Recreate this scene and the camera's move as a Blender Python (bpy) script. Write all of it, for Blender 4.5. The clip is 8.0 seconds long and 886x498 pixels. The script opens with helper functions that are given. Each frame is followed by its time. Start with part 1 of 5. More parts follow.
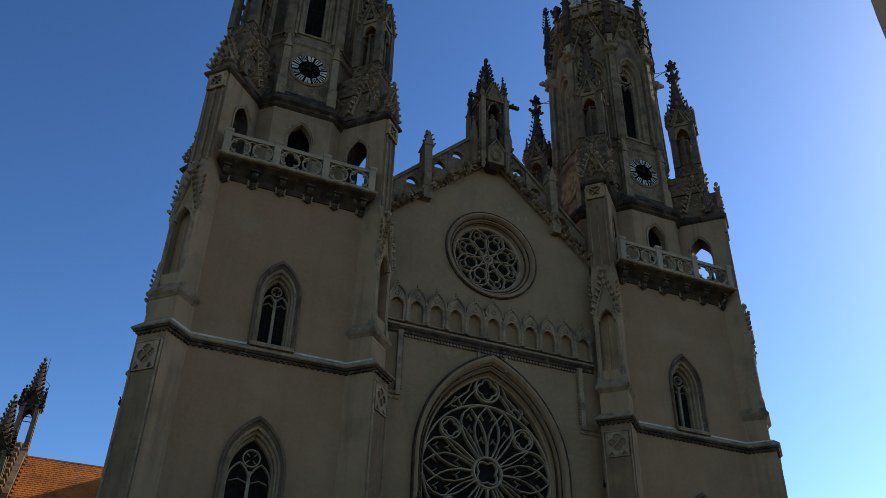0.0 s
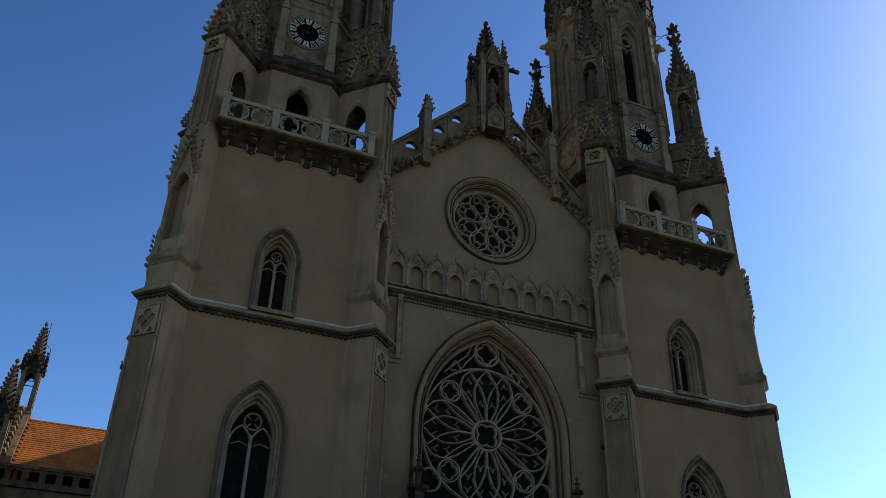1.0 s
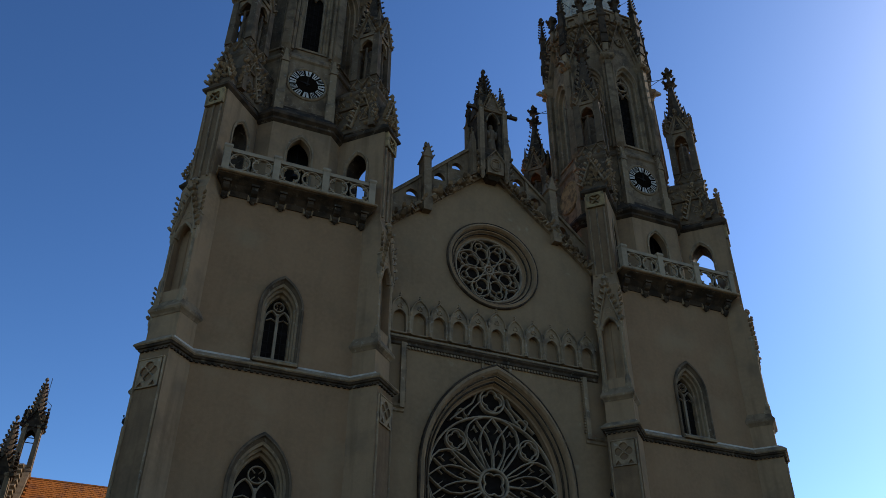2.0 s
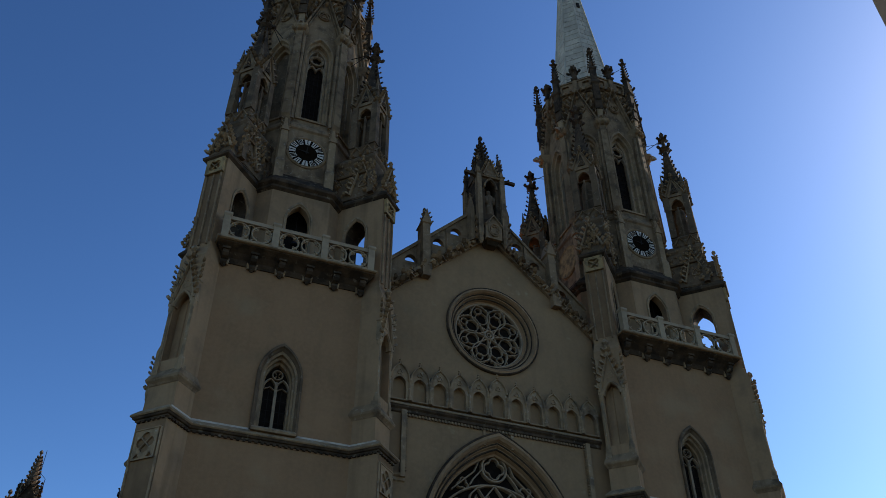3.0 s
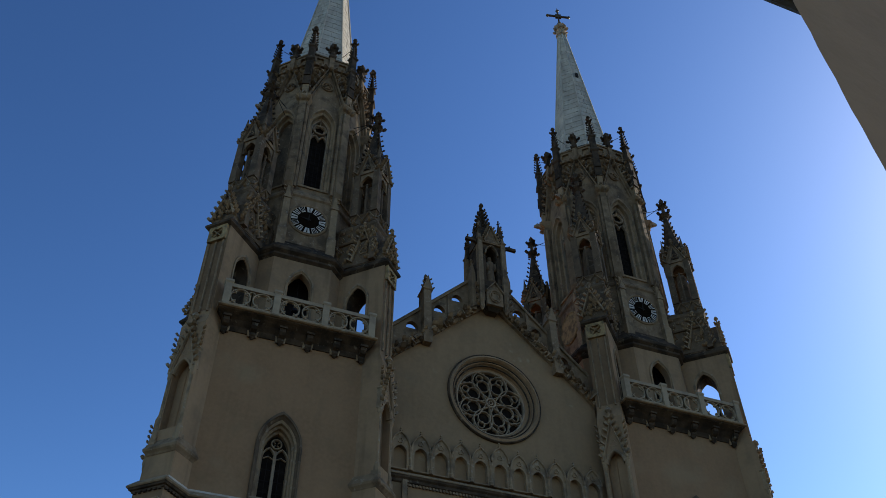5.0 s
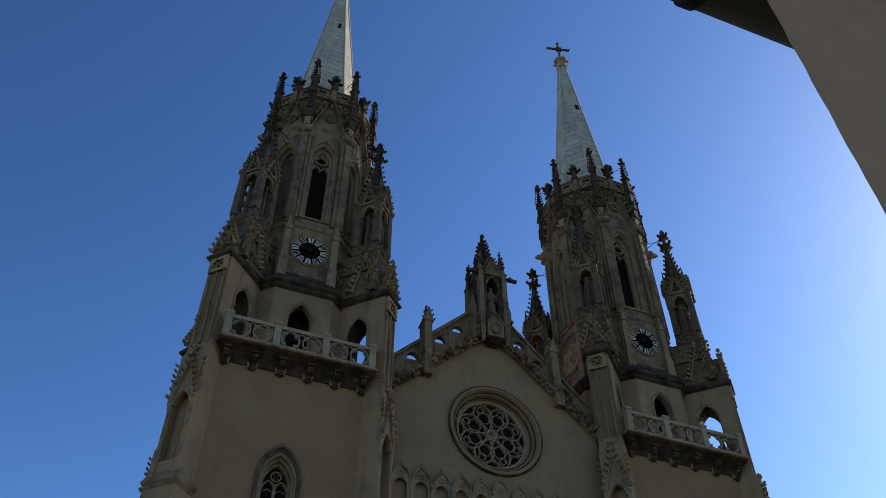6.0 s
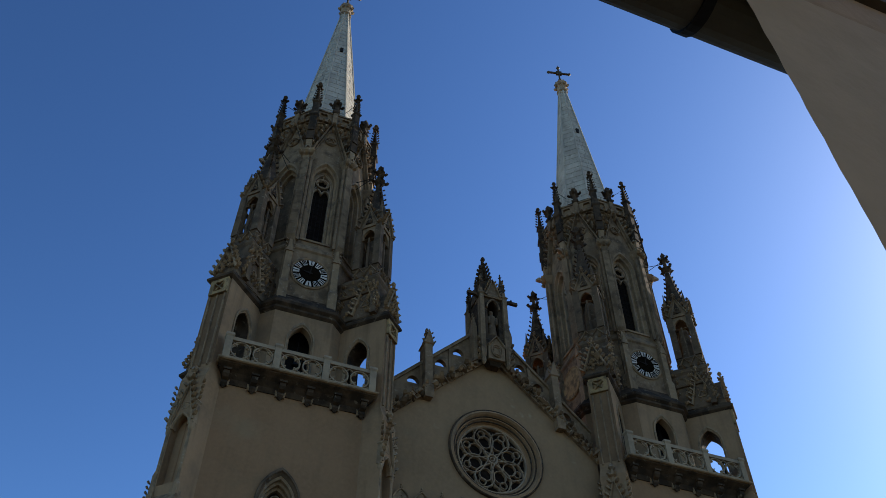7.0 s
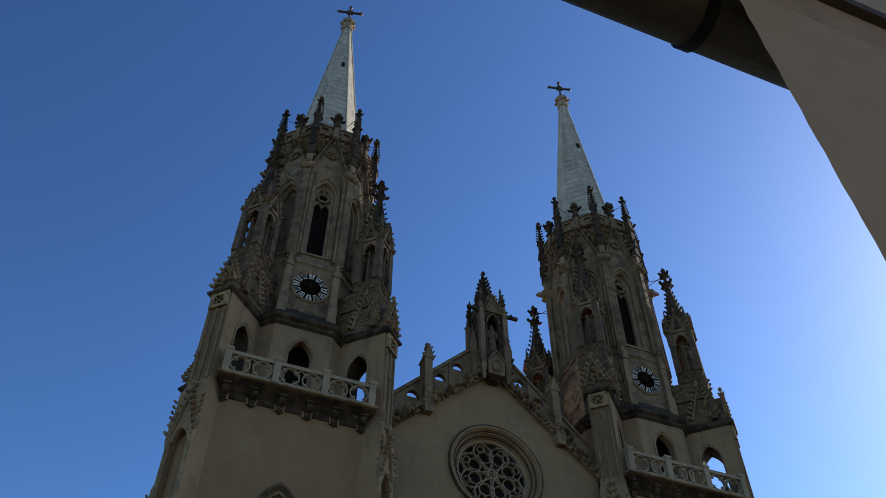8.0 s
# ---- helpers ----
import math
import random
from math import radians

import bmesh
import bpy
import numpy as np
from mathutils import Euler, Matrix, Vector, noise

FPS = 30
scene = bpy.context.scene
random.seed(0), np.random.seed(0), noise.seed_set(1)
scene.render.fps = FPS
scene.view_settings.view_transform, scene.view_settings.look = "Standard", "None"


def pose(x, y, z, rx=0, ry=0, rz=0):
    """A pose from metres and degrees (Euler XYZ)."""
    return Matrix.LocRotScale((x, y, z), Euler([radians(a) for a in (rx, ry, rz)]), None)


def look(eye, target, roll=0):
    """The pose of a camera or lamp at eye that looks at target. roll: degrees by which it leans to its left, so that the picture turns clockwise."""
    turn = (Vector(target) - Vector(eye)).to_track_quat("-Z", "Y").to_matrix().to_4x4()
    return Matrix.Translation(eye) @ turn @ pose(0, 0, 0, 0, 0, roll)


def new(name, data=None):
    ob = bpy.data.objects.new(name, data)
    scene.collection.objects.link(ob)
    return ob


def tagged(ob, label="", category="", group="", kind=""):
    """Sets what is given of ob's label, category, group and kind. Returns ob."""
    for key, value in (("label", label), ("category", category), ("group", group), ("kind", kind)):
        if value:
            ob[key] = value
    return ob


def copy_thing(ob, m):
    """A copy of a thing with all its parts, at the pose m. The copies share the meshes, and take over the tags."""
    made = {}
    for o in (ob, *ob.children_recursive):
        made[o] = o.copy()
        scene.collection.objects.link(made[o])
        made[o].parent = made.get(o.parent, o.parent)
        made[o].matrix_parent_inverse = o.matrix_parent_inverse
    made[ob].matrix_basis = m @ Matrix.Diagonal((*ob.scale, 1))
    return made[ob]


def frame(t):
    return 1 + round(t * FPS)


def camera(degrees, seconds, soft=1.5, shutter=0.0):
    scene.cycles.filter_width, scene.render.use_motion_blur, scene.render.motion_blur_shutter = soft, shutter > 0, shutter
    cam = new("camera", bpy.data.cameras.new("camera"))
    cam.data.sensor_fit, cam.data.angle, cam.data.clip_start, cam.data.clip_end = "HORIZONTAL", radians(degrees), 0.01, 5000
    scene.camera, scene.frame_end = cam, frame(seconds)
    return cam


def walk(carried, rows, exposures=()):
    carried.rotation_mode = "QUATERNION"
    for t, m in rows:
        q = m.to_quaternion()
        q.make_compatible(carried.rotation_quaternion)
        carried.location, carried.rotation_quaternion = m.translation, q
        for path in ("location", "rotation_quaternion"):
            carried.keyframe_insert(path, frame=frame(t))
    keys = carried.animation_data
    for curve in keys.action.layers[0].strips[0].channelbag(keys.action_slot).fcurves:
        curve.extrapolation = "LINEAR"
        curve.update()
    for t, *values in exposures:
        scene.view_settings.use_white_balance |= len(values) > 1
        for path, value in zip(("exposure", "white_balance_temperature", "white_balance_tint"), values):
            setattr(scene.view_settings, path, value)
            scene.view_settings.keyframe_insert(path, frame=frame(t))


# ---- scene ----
cam = camera(54.89, 8.0, soft=0.75)
walk(cam, [
    (0, pose(-12.992, -26.169, 1.6, 123.63, 0, -21.94) @ pose(0, 0, 0, 0, 0, 1.58)),
    (0.5, pose(-12.998, -26.159, 1.6, 122.31, 0, -22.03) @ pose(0, 0, 0, 0, 0, 1.53)),
    (1, pose(-13.008, -26.143, 1.6, 121.29, 0, -22.09) @ pose(0, 0, 0, 0, 0, 1.47)),
    (2.5, pose(-13.063, -26.051, 1.6, 126.92, 0, -22.11) @ pose(0, 0, 0, 0, 0, -0.22)),
    (3, pose(-13.067, -26.044, 1.6, 128.88, 0, -22.12) @ pose(0, 0, 0, 0, 0, -0.32)),
    (3.5, pose(-13.046, -26.079, 1.6, 130.45, 0, -22.03) @ pose(0, 0, 0, 0, 0, -0.33)),
    (4, pose(-13.034, -26.098, 1.6, 131.43, 0, -21.98) @ pose(0, 0, 0, 0, 0, -0.26)),
    (4.5, pose(-13.024, -26.115, 1.6, 132.23, 0, -21.94) @ pose(0, 0, 0, 0, 0, -0.31)),
    (6, pose(-13.008, -26.143, 1.6, 135.35, 0, -21.79) @ pose(0, 0, 0, 0, 0, -0.16)),
    (6.5, pose(-13.003, -26.151, 1.6, 135.97, 0, -21.75) @ pose(0, 0, 0, 0, 0, -0.13)),
    (7, pose(-12.998, -26.159, 1.6, 136.87, 0, -21.70) @ pose(0, 0, 0, 0, 0, -0.00)),
    (7.5, pose(-12.998, -26.159, 1.6, 137.60, 0, -21.66) @ pose(0, 0, 0, 0, 0, 0.26)),
    (8, pose(-13.001, -26.154, 1.6, 137.82, 0, -21.67) @ pose(0, 0, 0, 0, 0, 0.24)),
], exposures=[(0, 0.52), (1, 0.52), (2.5, 0.45), (4.5, 0.50), (6, 0.60), (8, 0.62)])

# ---- light: clear morning sky, sun to the right and slightly behind the church ----
SUN_AZ, SUN_EL = 79.0, 34.0
world = bpy.data.worlds.new("sky")
scene.world = world
world.use_nodes = True
sky = world.node_tree.nodes.new("ShaderNodeTexSky")
sky.sky_type, sky.sun_disc = "NISHITA", False
sky.sun_elevation, sky.sun_rotation = radians(SUN_EL), radians(SUN_AZ)
sky.altitude, sky.air_density, sky.dust_density, sky.ozone_density = 100, 0.95, 0.48, 2.5
background = world.node_tree.nodes["Background"]
deep = world.node_tree.nodes.new("ShaderNodeHueSaturation")
deep.inputs["Hue"].default_value, deep.inputs["Saturation"].default_value, deep.inputs["Value"].default_value = 0.497, 1.06, 0.117
clear = world.node_tree.nodes.new("ShaderNodeGamma")
clear.inputs["Gamma"].default_value = 1.52
world.node_tree.links.new(sky.outputs[0], deep.inputs["Color"])
world.node_tree.links.new(deep.outputs[0], clear.inputs["Color"])
world.node_tree.links.new(clear.outputs[0], background.inputs[0])
background.inputs[1].default_value = 1.5
sun = new("sun", bpy.data.lights.new("sun", "SUN"))
sun.data.energy, sun.data.angle, sun.data.color = 3.0, radians(0.53), (1.0, 0.93, 0.82)
sun.matrix_world = look((0, 0, 80), (-math.sin(radians(SUN_AZ)) * math.cos(radians(SUN_EL)),
                                     -math.cos(radians(SUN_AZ)) * math.cos(radians(SUN_EL)),
                                     80 - math.sin(radians(SUN_EL))))


# ---- materials ----
def material(name, base, rough=0.9, metal=0.0, stains=(), bump=0.15, grain=30.0, big=0.35, streak=0.0, spec=0.12, vary=0.0):
    """stains: (colour, scale, low, high, amount); streak: vertical weathering runs."""
    m = bpy.data.materials.new(name)
    m.use_nodes = True
    nt = m.node_tree
    n, l = nt.nodes, nt.links
    b = n["Principled BSDF"]
    b.inputs["Roughness"].default_value, b.inputs["Metallic"].default_value = rough, metal
    b.inputs["Specular IOR Level"].default_value = spec
    pos = n.new("ShaderNodeNewGeometry").outputs["Position"]
    colour = None

    def nz(scale, detail=4, stretch=None, seed=0.0):
        t = n.new("ShaderNodeTexNoise")
        t.inputs["Scale"].default_value, t.inputs["Detail"].default_value = scale, detail
        mp = n.new("ShaderNodeMapping")
        mp.inputs["Location"].default_value = (seed, seed * 1.7, seed * 0.3)
        mp.inputs["Scale"].default_value = stretch or (1, 1, 1)
        l.new(pos, mp.inputs[0])
        l.new(mp.outputs[0], t.inputs[0])
        return t.outputs["Fac"]

    def remap(v, a, c, d, e):
        r = n.new("ShaderNodeMapRange")
        for i, x in zip((1, 2, 3, 4), (a, c, d, e)):
            r.inputs[i].default_value = x
        l.new(v, r.inputs[0])
        return r.outputs[0]

    def mix(fac, a, c, how="MIX"):
        x = n.new("ShaderNodeMix")
        x.data_type, x.blend_type = "RGBA", how
        l.new(fac, x.inputs[0])
        for s, v in ((x.inputs[6], a), (x.inputs[7], c)):
            if isinstance(v, tuple):
                s.default_value = (*v, 1)
            else:
                l.new(v, s)
        return x.outputs[2]

    dark = tuple(c * (1 - big) for c in base)
    colour = mix(remap(nz(0.55), 0.3, 0.7, 0, 1), dark, base)
    fine = tuple(c * 1.12 for c in base)
    colour = mix(remap(nz(grain * 0.25, 6, seed=3), 0.35, 0.7, 0, 0.5), colour, fine)
    for i, (c, scale, lo, hi, amount) in enumerate(stains):
        colour = mix(remap(nz(scale, 6, seed=11 + 7 * i), lo, hi, 0, amount), colour, c)
    if streak:
        colour = mix(remap(nz(3.2, 4, (1, 1, 0.10), 29), 0.5, 0.72, 0, streak), colour, tuple(c * 0.45 for c in base))
    if vary:
        info = n.new("ShaderNodeObjectInfo").outputs["Random"]
        colour = mix(remap(info, 0, 1, 0, vary), colour, tuple(c * 0.55 for c in base))
    l.new(colour, b.inputs["Base Color"])
    bp = n.new("ShaderNodeBump")
    bp.inputs["Strength"].default_value, bp.inputs["Distance"].default_value = bump, 0.02
    l.new(nz(grain, 6, seed=5), bp.inputs["Height"])
    l.new(bp.outputs[0], b.inputs["Normal"])
    return m


PLASTER = material("cream_plaster", (0.275, 0.160, 0.080), big=0.2, stains=[((0.19, 0.13, 0.068), 0.9, 0.55, 0.75, 0.4), ((0.30, 0.215, 0.12), 0.5, 0.55, 0.7, 0.3)], streak=0.12, bump=0.2)
FACADE = material("gable_plaster", (0.265, 0.168, 0.087), big=0.2, stains=[((0.175, 0.13, 0.075), 0.7, 0.55, 0.75, 0.4), ((0.36, 0.31, 0.19), 1.4, 0.66, 0.74, 0.4)], streak=0.12, bump=0.2)
BUTTRESS = material("streaked_plaster", (0.30, 0.188, 0.099), big=0.2, stains=[((0.15, 0.105, 0.065), 0.8, 0.5, 0.7, 0.5)], streak=0.5, bump=0.25)
TRIM = material("trim_stone", (0.30, 0.203, 0.112), stains=[((0.06, 0.05, 0.04), 1.9, 0.5, 0.68, 0.6), ((0.40, 0.35, 0.27), 7, 0.58, 0.72, 0.45)], streak=0.55, bump=0.4, grain=18)
STONE = material("weathered_stone", (0.245, 0.163, 0.091), stains=[((0.05, 0.036, 0.024), 2.0, 0.48, 0.68, 0.75), ((0.36, 0.30, 0.21), 8, 0.58, 0.72, 0.4)], streak=0.65, bump=0.5, grain=16)
# Darker stone tone; on the hood mouldings it paints crevice shade.
MOULD = material("dark_stone_with_shade", (0.15, 0.10, 0.058), stains=[((0.04, 0.030, 0.021), 1.7, 0.46, 0.66, 0.7), ((0.30, 0.25, 0.18), 5, 0.6, 0.72, 0.5)], streak=0.3, bump=0.5, grain=16)
# Streaked render, darkened for faces turned away from the bright sky.
STAINED_SHADE = material("stained_shaded_render", (0.215, 0.130, 0.067), big=0.3, stains=[((0.11, 0.07, 0.04), 0.9, 0.45, 0.68, 0.6)], streak=0.5, bump=0.3)
# Soot-dark stone; also paints shade under ledges, in passages and round windows.
SOOT_SHADE = material("sooty_shade_stone", (0.088, 0.058, 0.034), stains=[((0.022, 0.017, 0.012), 2.1, 0.42, 0.6, 0.8), ((0.27, 0.22, 0.15), 4, 0.62, 0.72, 0.5)], streak=0.4, bump=0.7, grain=14)
TRACERY = material("tracery_stone", (0.36, 0.265, 0.17), stains=[((0.13, 0.10, 0.07), 2.5, 0.5, 0.66, 0.6)], bump=0.3, grain=18)
SPIRE = material("pale_spire_stone", (0.52, 0.46, 0.36), stains=[((0.36, 0.31, 0.24), 1.3, 0.46, 0.62, 0.6), ((0.10, 0.085, 0.07), 4.5, 0.62, 0.70, 0.7)], streak=0.5, bump=0.3, grain=10, vary=0.35)
PALE = material("pale_weathered_stone", (0.32, 0.24, 0.15), stains=[((0.2, 0.15, 0.1), 2.0, 0.52, 0.68, 0.6)], bump=0.3, grain=18)
LIME = material("pale_lime_mortar", (0.52, 0.45, 0.36), stains=[((0.25, 0.2, 0.15), 3, 0.5, 0.68, 0.7)])
OCHRE = material("ochre_stone", (0.34, 0.23, 0.105), stains=[((0.10, 0.075, 0.045), 4, 0.45, 0.62, 0.8)], bump=0.5, grain=14)
GLASS = material("dark_leaded_glass", (0.015, 0.0105, 0.0075), rough=0.6, stains=[((0.03, 0.023, 0.017), 3, 0.5, 0.7, 0.7)], bump=0.25, grain=6, spec=0.02)
LEAD = material("lead_bars", (0.022, 0.017, 0.013), rough=0.8)
DIAL_BLACK = material("black_dial", (0.012, 0.008, 0.005), rough=1.0, spec=0.0)
DIAL_WHITE = material("white_dial", (0.6, 0.55, 0.47), rough=0.6, stains=[((0.3, 0.28, 0.25), 6, 0.55, 0.7, 0.5)])
IRON = material("dark_iron", (0.025, 0.023, 0.022), rough=0.55, metal=0.7)
GILT = material("tarnished_gilt", (0.10, 0.07, 0.035), rough=0.55, metal=0.5)
LOUVRE = material("grey_louvre_wood", (0.05, 0.045, 0.04), rough=0.8)
TILE = material("orange_clay_tile", (0.55, 0.17, 0.03), stains=[((0.25, 0.09, 0.04), 1.2, 0.48, 0.66, 0.7), ((0.5, 0.2, 0.08), 6, 0.55, 0.7, 0.6)], bump=0.3)
HOUSE = material("house_plaster", (0.55, 0.44, 0.28), big=0.15, stains=[((0.47, 0.38, 0.24), 1.1, 0.5, 0.7, 0.35)], bump=0.12, grain=22)
CORNICE = material("warm_ochre_band", (0.55, 0.41, 0.25), stains=[((0.46, 0.36, 0.23), 3, 0.45, 0.7, 0.6)])
GUTTER = material("brown_gutter_metal", (0.10, 0.085, 0.062), rough=0.5, metal=0.15, stains=[((0.09, 0.06, 0.04), 8, 0.55, 0.7, 0.6)])
BOARD = material("eave_boards", (0.13, 0.10, 0.07), rough=0.8, streak=0.3)
PAVING = material("street_paving", (0.065, 0.058, 0.047), stains=[((0.04, 0.036, 0.03), 0.8, 0.5, 0.7, 0.6)], bump=0.5, grain=9)
DARK = material("interior_shade", (0.02, 0.018, 0.016), rough=1.0)


# ---- mesh tools ----
class Shape:
    """A mesh under construction: vertices and faces, with a matrix that places what is added."""

    def __init__(self):
        self.v, self.f, self.m = [], [], Matrix()

    def at(self, m=None):
        self.m = m or Matrix()
        return self

    def add(self, verts, faces):
        o = len(self.v)
        self.v += [tuple(self.m @ Vector(p)) for p in verts]
        self.f += [tuple(o + i for i in f) for f in faces]
        return self

    def box(self, x0, x1, y0, y1, z0, z1):
        return self.add([(x, y, z) for z in (z0, z1) for y in (y0, y1) for x in (x0, x1)],
                        [(0, 2, 3, 1), (4, 5, 7, 6), (0, 1, 5, 4), (1, 3, 7, 5), (3, 2, 6, 7), (2, 0, 4, 6)])

    def loft(self, rings, caps=True, closed=True):
        n = len(rings[0])
        faces = []
        for r in range(len(rings) - 1):
            for i in range(n if closed else n - 1):
                a, b = r * n + i, r * n + (i + 1) % n
                faces.append((a, b, b + n, a + n))
        if caps:
            faces += [tuple(range(n))[::-1], tuple((len(rings) - 1) * n + i for i in range(n))]
        return self.add([p for r in rings for p in r], faces)

    def lathe(self, n, profile, turn=0.0, x=0, y=0):
        """A pillar of n sides through (radius, height) pairs."""
        return self.loft([[(x + r * math.sin(2 * math.pi * i / n + turn), y - r * math.cos(2 * math.pi * i / n + turn), z) for i in range(n)] for r, z in profile])

    def rects(self, profile):
        """A pillar of rectangles: (x0, x1, y0, y1, z)."""
        return self.loft([[(a, c, z), (b, c, z), (b, d, z), (a, d, z)] for a, b, c, d, z in profile])

    def holed(self, outer, holes, w0, w1):
        """A slab in the plane (x, z) with holes through it, from y = w0 (front) to w1 (back)."""
        from mathutils.geometry import tessellate_polygon
        loops = [outer, *holes]
        flat = [p for lp in loops for p in lp]
        tris = tessellate_polygon([[Vector((x, z, 0)) for x, z in lp] for lp in loops])
        n = len(flat)
        faces = []
        for a, b, c in tris:
            (ax, az), (bx, bz), (cx, cz) = flat[a], flat[b], flat[c]
            if (bx - ax) * (cz - az) - (bz - az) * (cx - ax) < 0:
                b, c = c, b
            faces += [(a, b, c), (a + n, c + n, b + n)]
        o = 0
        for lp in loops:
            for i in range(len(lp)):
                a, b = o + i, o + (i + 1) % len(lp)
                faces.append((a, a + n, b + n, b))
            o += len(lp)
        return self.add([(x, w0, z) for x, z in flat] + [(x, w1, z) for x, z in flat], faces)

    def rib(self, path, w, y0, y1, closed=False):
        """A bar of width w along a path in the plane (x, z), from y0 to y1, with a ridge in front."""
        P = [Vector(p) for p in path]
        n = len(P)
        rings = []
        for i, p in enumerate(P):
            a = P[i - 1] if (i or closed) else p
            b = P[(i + 1) % n] if (i < n - 1 or closed) else p
            d = (b - a).normalized() if (b - a).length else Vector((1, 0))
            s = Vector((-d.y, d.x)) * w / 2
            yc = y0 - w * 0.45
            rings.append([(p.x + s.x, y1, p.y + s.y), (p.x + s.x, y0, p.y + s.y), (p.x + s.x * .4, yc, p.y + s.y * .4), (p.x - s.x * .4, yc, p.y - s.y * .4), (p.x - s.x, y0, p.y - s.y), (p.x - s.x, y1, p.y - s.y)])
        if closed:
            rings.append(rings[0])
        return self.loft(rings, caps=not closed)

    def tube(self, path, r, n=6):
        P = [Vector(p) for p in path]
        rings = []
        for i, p in enumerate(P):
            d = (P[min(i + 1, len(P) - 1)] - P[max(i - 1, 0)]).normalized()
            a = d.orthogonal().normalized()
            b = d.cross(a)
            rings.append([tuple(p + r * (math.cos(6.2832 * k / n) * a + math.sin(6.2832 * k / n) * b)) for k in range(n)])
        return self.loft(rings)

    def leaf(self, p, out, size):
        """A crocket: a curled stone leaf at p that leans the way of out and up."""
        p, o = Vector(p), Vector(out).normalized()
        s = Vector((0, 0, 1)).cross(o).normalized() * size * 0.34
        u = Vector((0, 0, size))
        pts = [p - s * .5 - u * .25, p + s * .5 - u * .25, p + o * size * .55 - s - u * .05, p + o * size * .55 + s - u * .05,
               p + o * size * .95 - s * .7 + u * .35, p + o * size * .95 + s * .7 + u * .35, p + o * size * .62 - s * .6 + u * .62, p + o * size * .62 + s * .6 + u * .62,
               p + o * size * .3 + u * .3 - s * .4, p + o * size * .3 + u * .3 + s * .4]
        return self.add([tuple(q) for q in pts], [(0, 1, 3, 2), (2, 3, 5, 4), (4, 5, 7, 6), (6, 7, 9, 8), (0, 2, 8), (2, 4, 6, 8), (1, 9, 3), (3, 9, 7, 5), (0, 8, 9, 1)])

    def finial(self, x, y, z, size):
        """A knop with four leaves and a bud on a short stem."""
        self.lathe(6, [(size * .16, z), (size * .14, z + size * .5), (size * .36, z + size * .62), (size * .36, z + size * .72), (size * .13, z + size * .85),
                       (size * .12, z + size * 1.2), (size * .3, z + size * 1.4), (size * .26, z + size * 1.6), (0.02, z + size * 1.85)], x=x, y=y)
        for k in range(4):
            a = math.pi / 4 + k * math.pi / 2
            o = (math.sin(a), math.cos(a), 0)
            self.leaf((x + o[0] * size * .14, y + o[1] * size * .14, z + size * .62), o, size * .42)
        return self

    def mesh(self, name, mat, smooth=False):
        me = bpy.data.meshes.new(name)
        me.from_pydata(self.v, [], self.f)
        bm = bmesh.new()
        bm.from_mesh(me)
        bmesh.ops.recalc_face_normals(bm, faces=bm.faces)
        bm.to_mesh(me)
        bm.free()
        if smooth:
            me.shade_smooth()
        me.materials.append(mat)
        return me


def thing(name, m=None, label="", category="", group="", kind=""):
    ob = new(name)
    ob.empty_display_size = 0.3
    ob.matrix_basis = m or Matrix()
    return tagged(ob, label, category, group, kind)


def part(name, shape, mat, parent, label="", m=None):
    """One mesh object under a thing or a part; shape is a Shape or a mesh to share."""
    ob = new(name, shape if isinstance(shape, bpy.types.Mesh) else shape.mesh(name, mat))
    ob.parent = parent
    ob.matrix_basis = m or Matrix()
    return tagged(ob, label)


def turn(deg, x=0, y=0, z=0):
    return pose(x, y, z, 0, 0, deg)


def arch(h, z0, zs, k=1.0, n=9, x=0.0):
    """A pointed opening of half width h from z0, springing at zs; k: radius over width."""
    R = 2 * h * k
    top = math.acos((R - h) / R)
    right = [(x - (R - h) + R * math.cos(top * i / n), zs + R * math.sin(top * i / n)) for i in range(n + 1)]
    left = [(2 * x - px, pz) for px, pz in reversed(right[:-1])]
    return [(x - h, z0), (x + h, z0), *right, *left]


def apex(h, zs, k=1.0):
    R = 2 * h * k
    return zs + math.sqrt(R * R - (R - h) ** 2)


def ring(r, x=0.0, z=0.0, n=40):
    return [(x + r * math.cos(2 * math.pi * i / n), z + r * math.sin(2 * math.pi * i / n)) for i in range(n)]


def foils(r, x, z, count=4, n=8, turn0=math.pi / 4):
    """A closed outline of rounded lobes round (x, z)."""
    c, out = r * 0.52, []
    lobe = r - c
    spread = math.pi / count + 0.75
    for k in range(count):
        a = turn0 + 2 * math.pi * k / count
        for i in range(n):
            b = a - spread + 2 * spread * i / (n - 1)
            out.append((x + c * math.cos(a) + lobe * math.cos(b), z + c * math.sin(a) + lobe * math.sin(b)))
    return out


def stepped(shape, outlines):
    """A moulded frame through equal outlines: ((x, z) points, depth y)."""
    return shape.loft([[(x, y, z) for x, z in pts] for pts, y in outlines], caps=False)


# ---- setting: ground ----
g = Shape()
g.add([(-900, -900, 0), (900, -900, 0), (900, 900, 0), (-900, 900, 0)], [(0, 1, 2, 3)])
ground = new("ground", g.mesh("ground", PAVING))
tagged(ground, "grey stone street paving round the church", "ground", kind="structure")

A, YT = 8.6, 3.6
tower = thing("church_tower", turn(0, -A, YT), "cream plastered Gothic church tower with stone spire and clock", "church tower", "twin church towers")


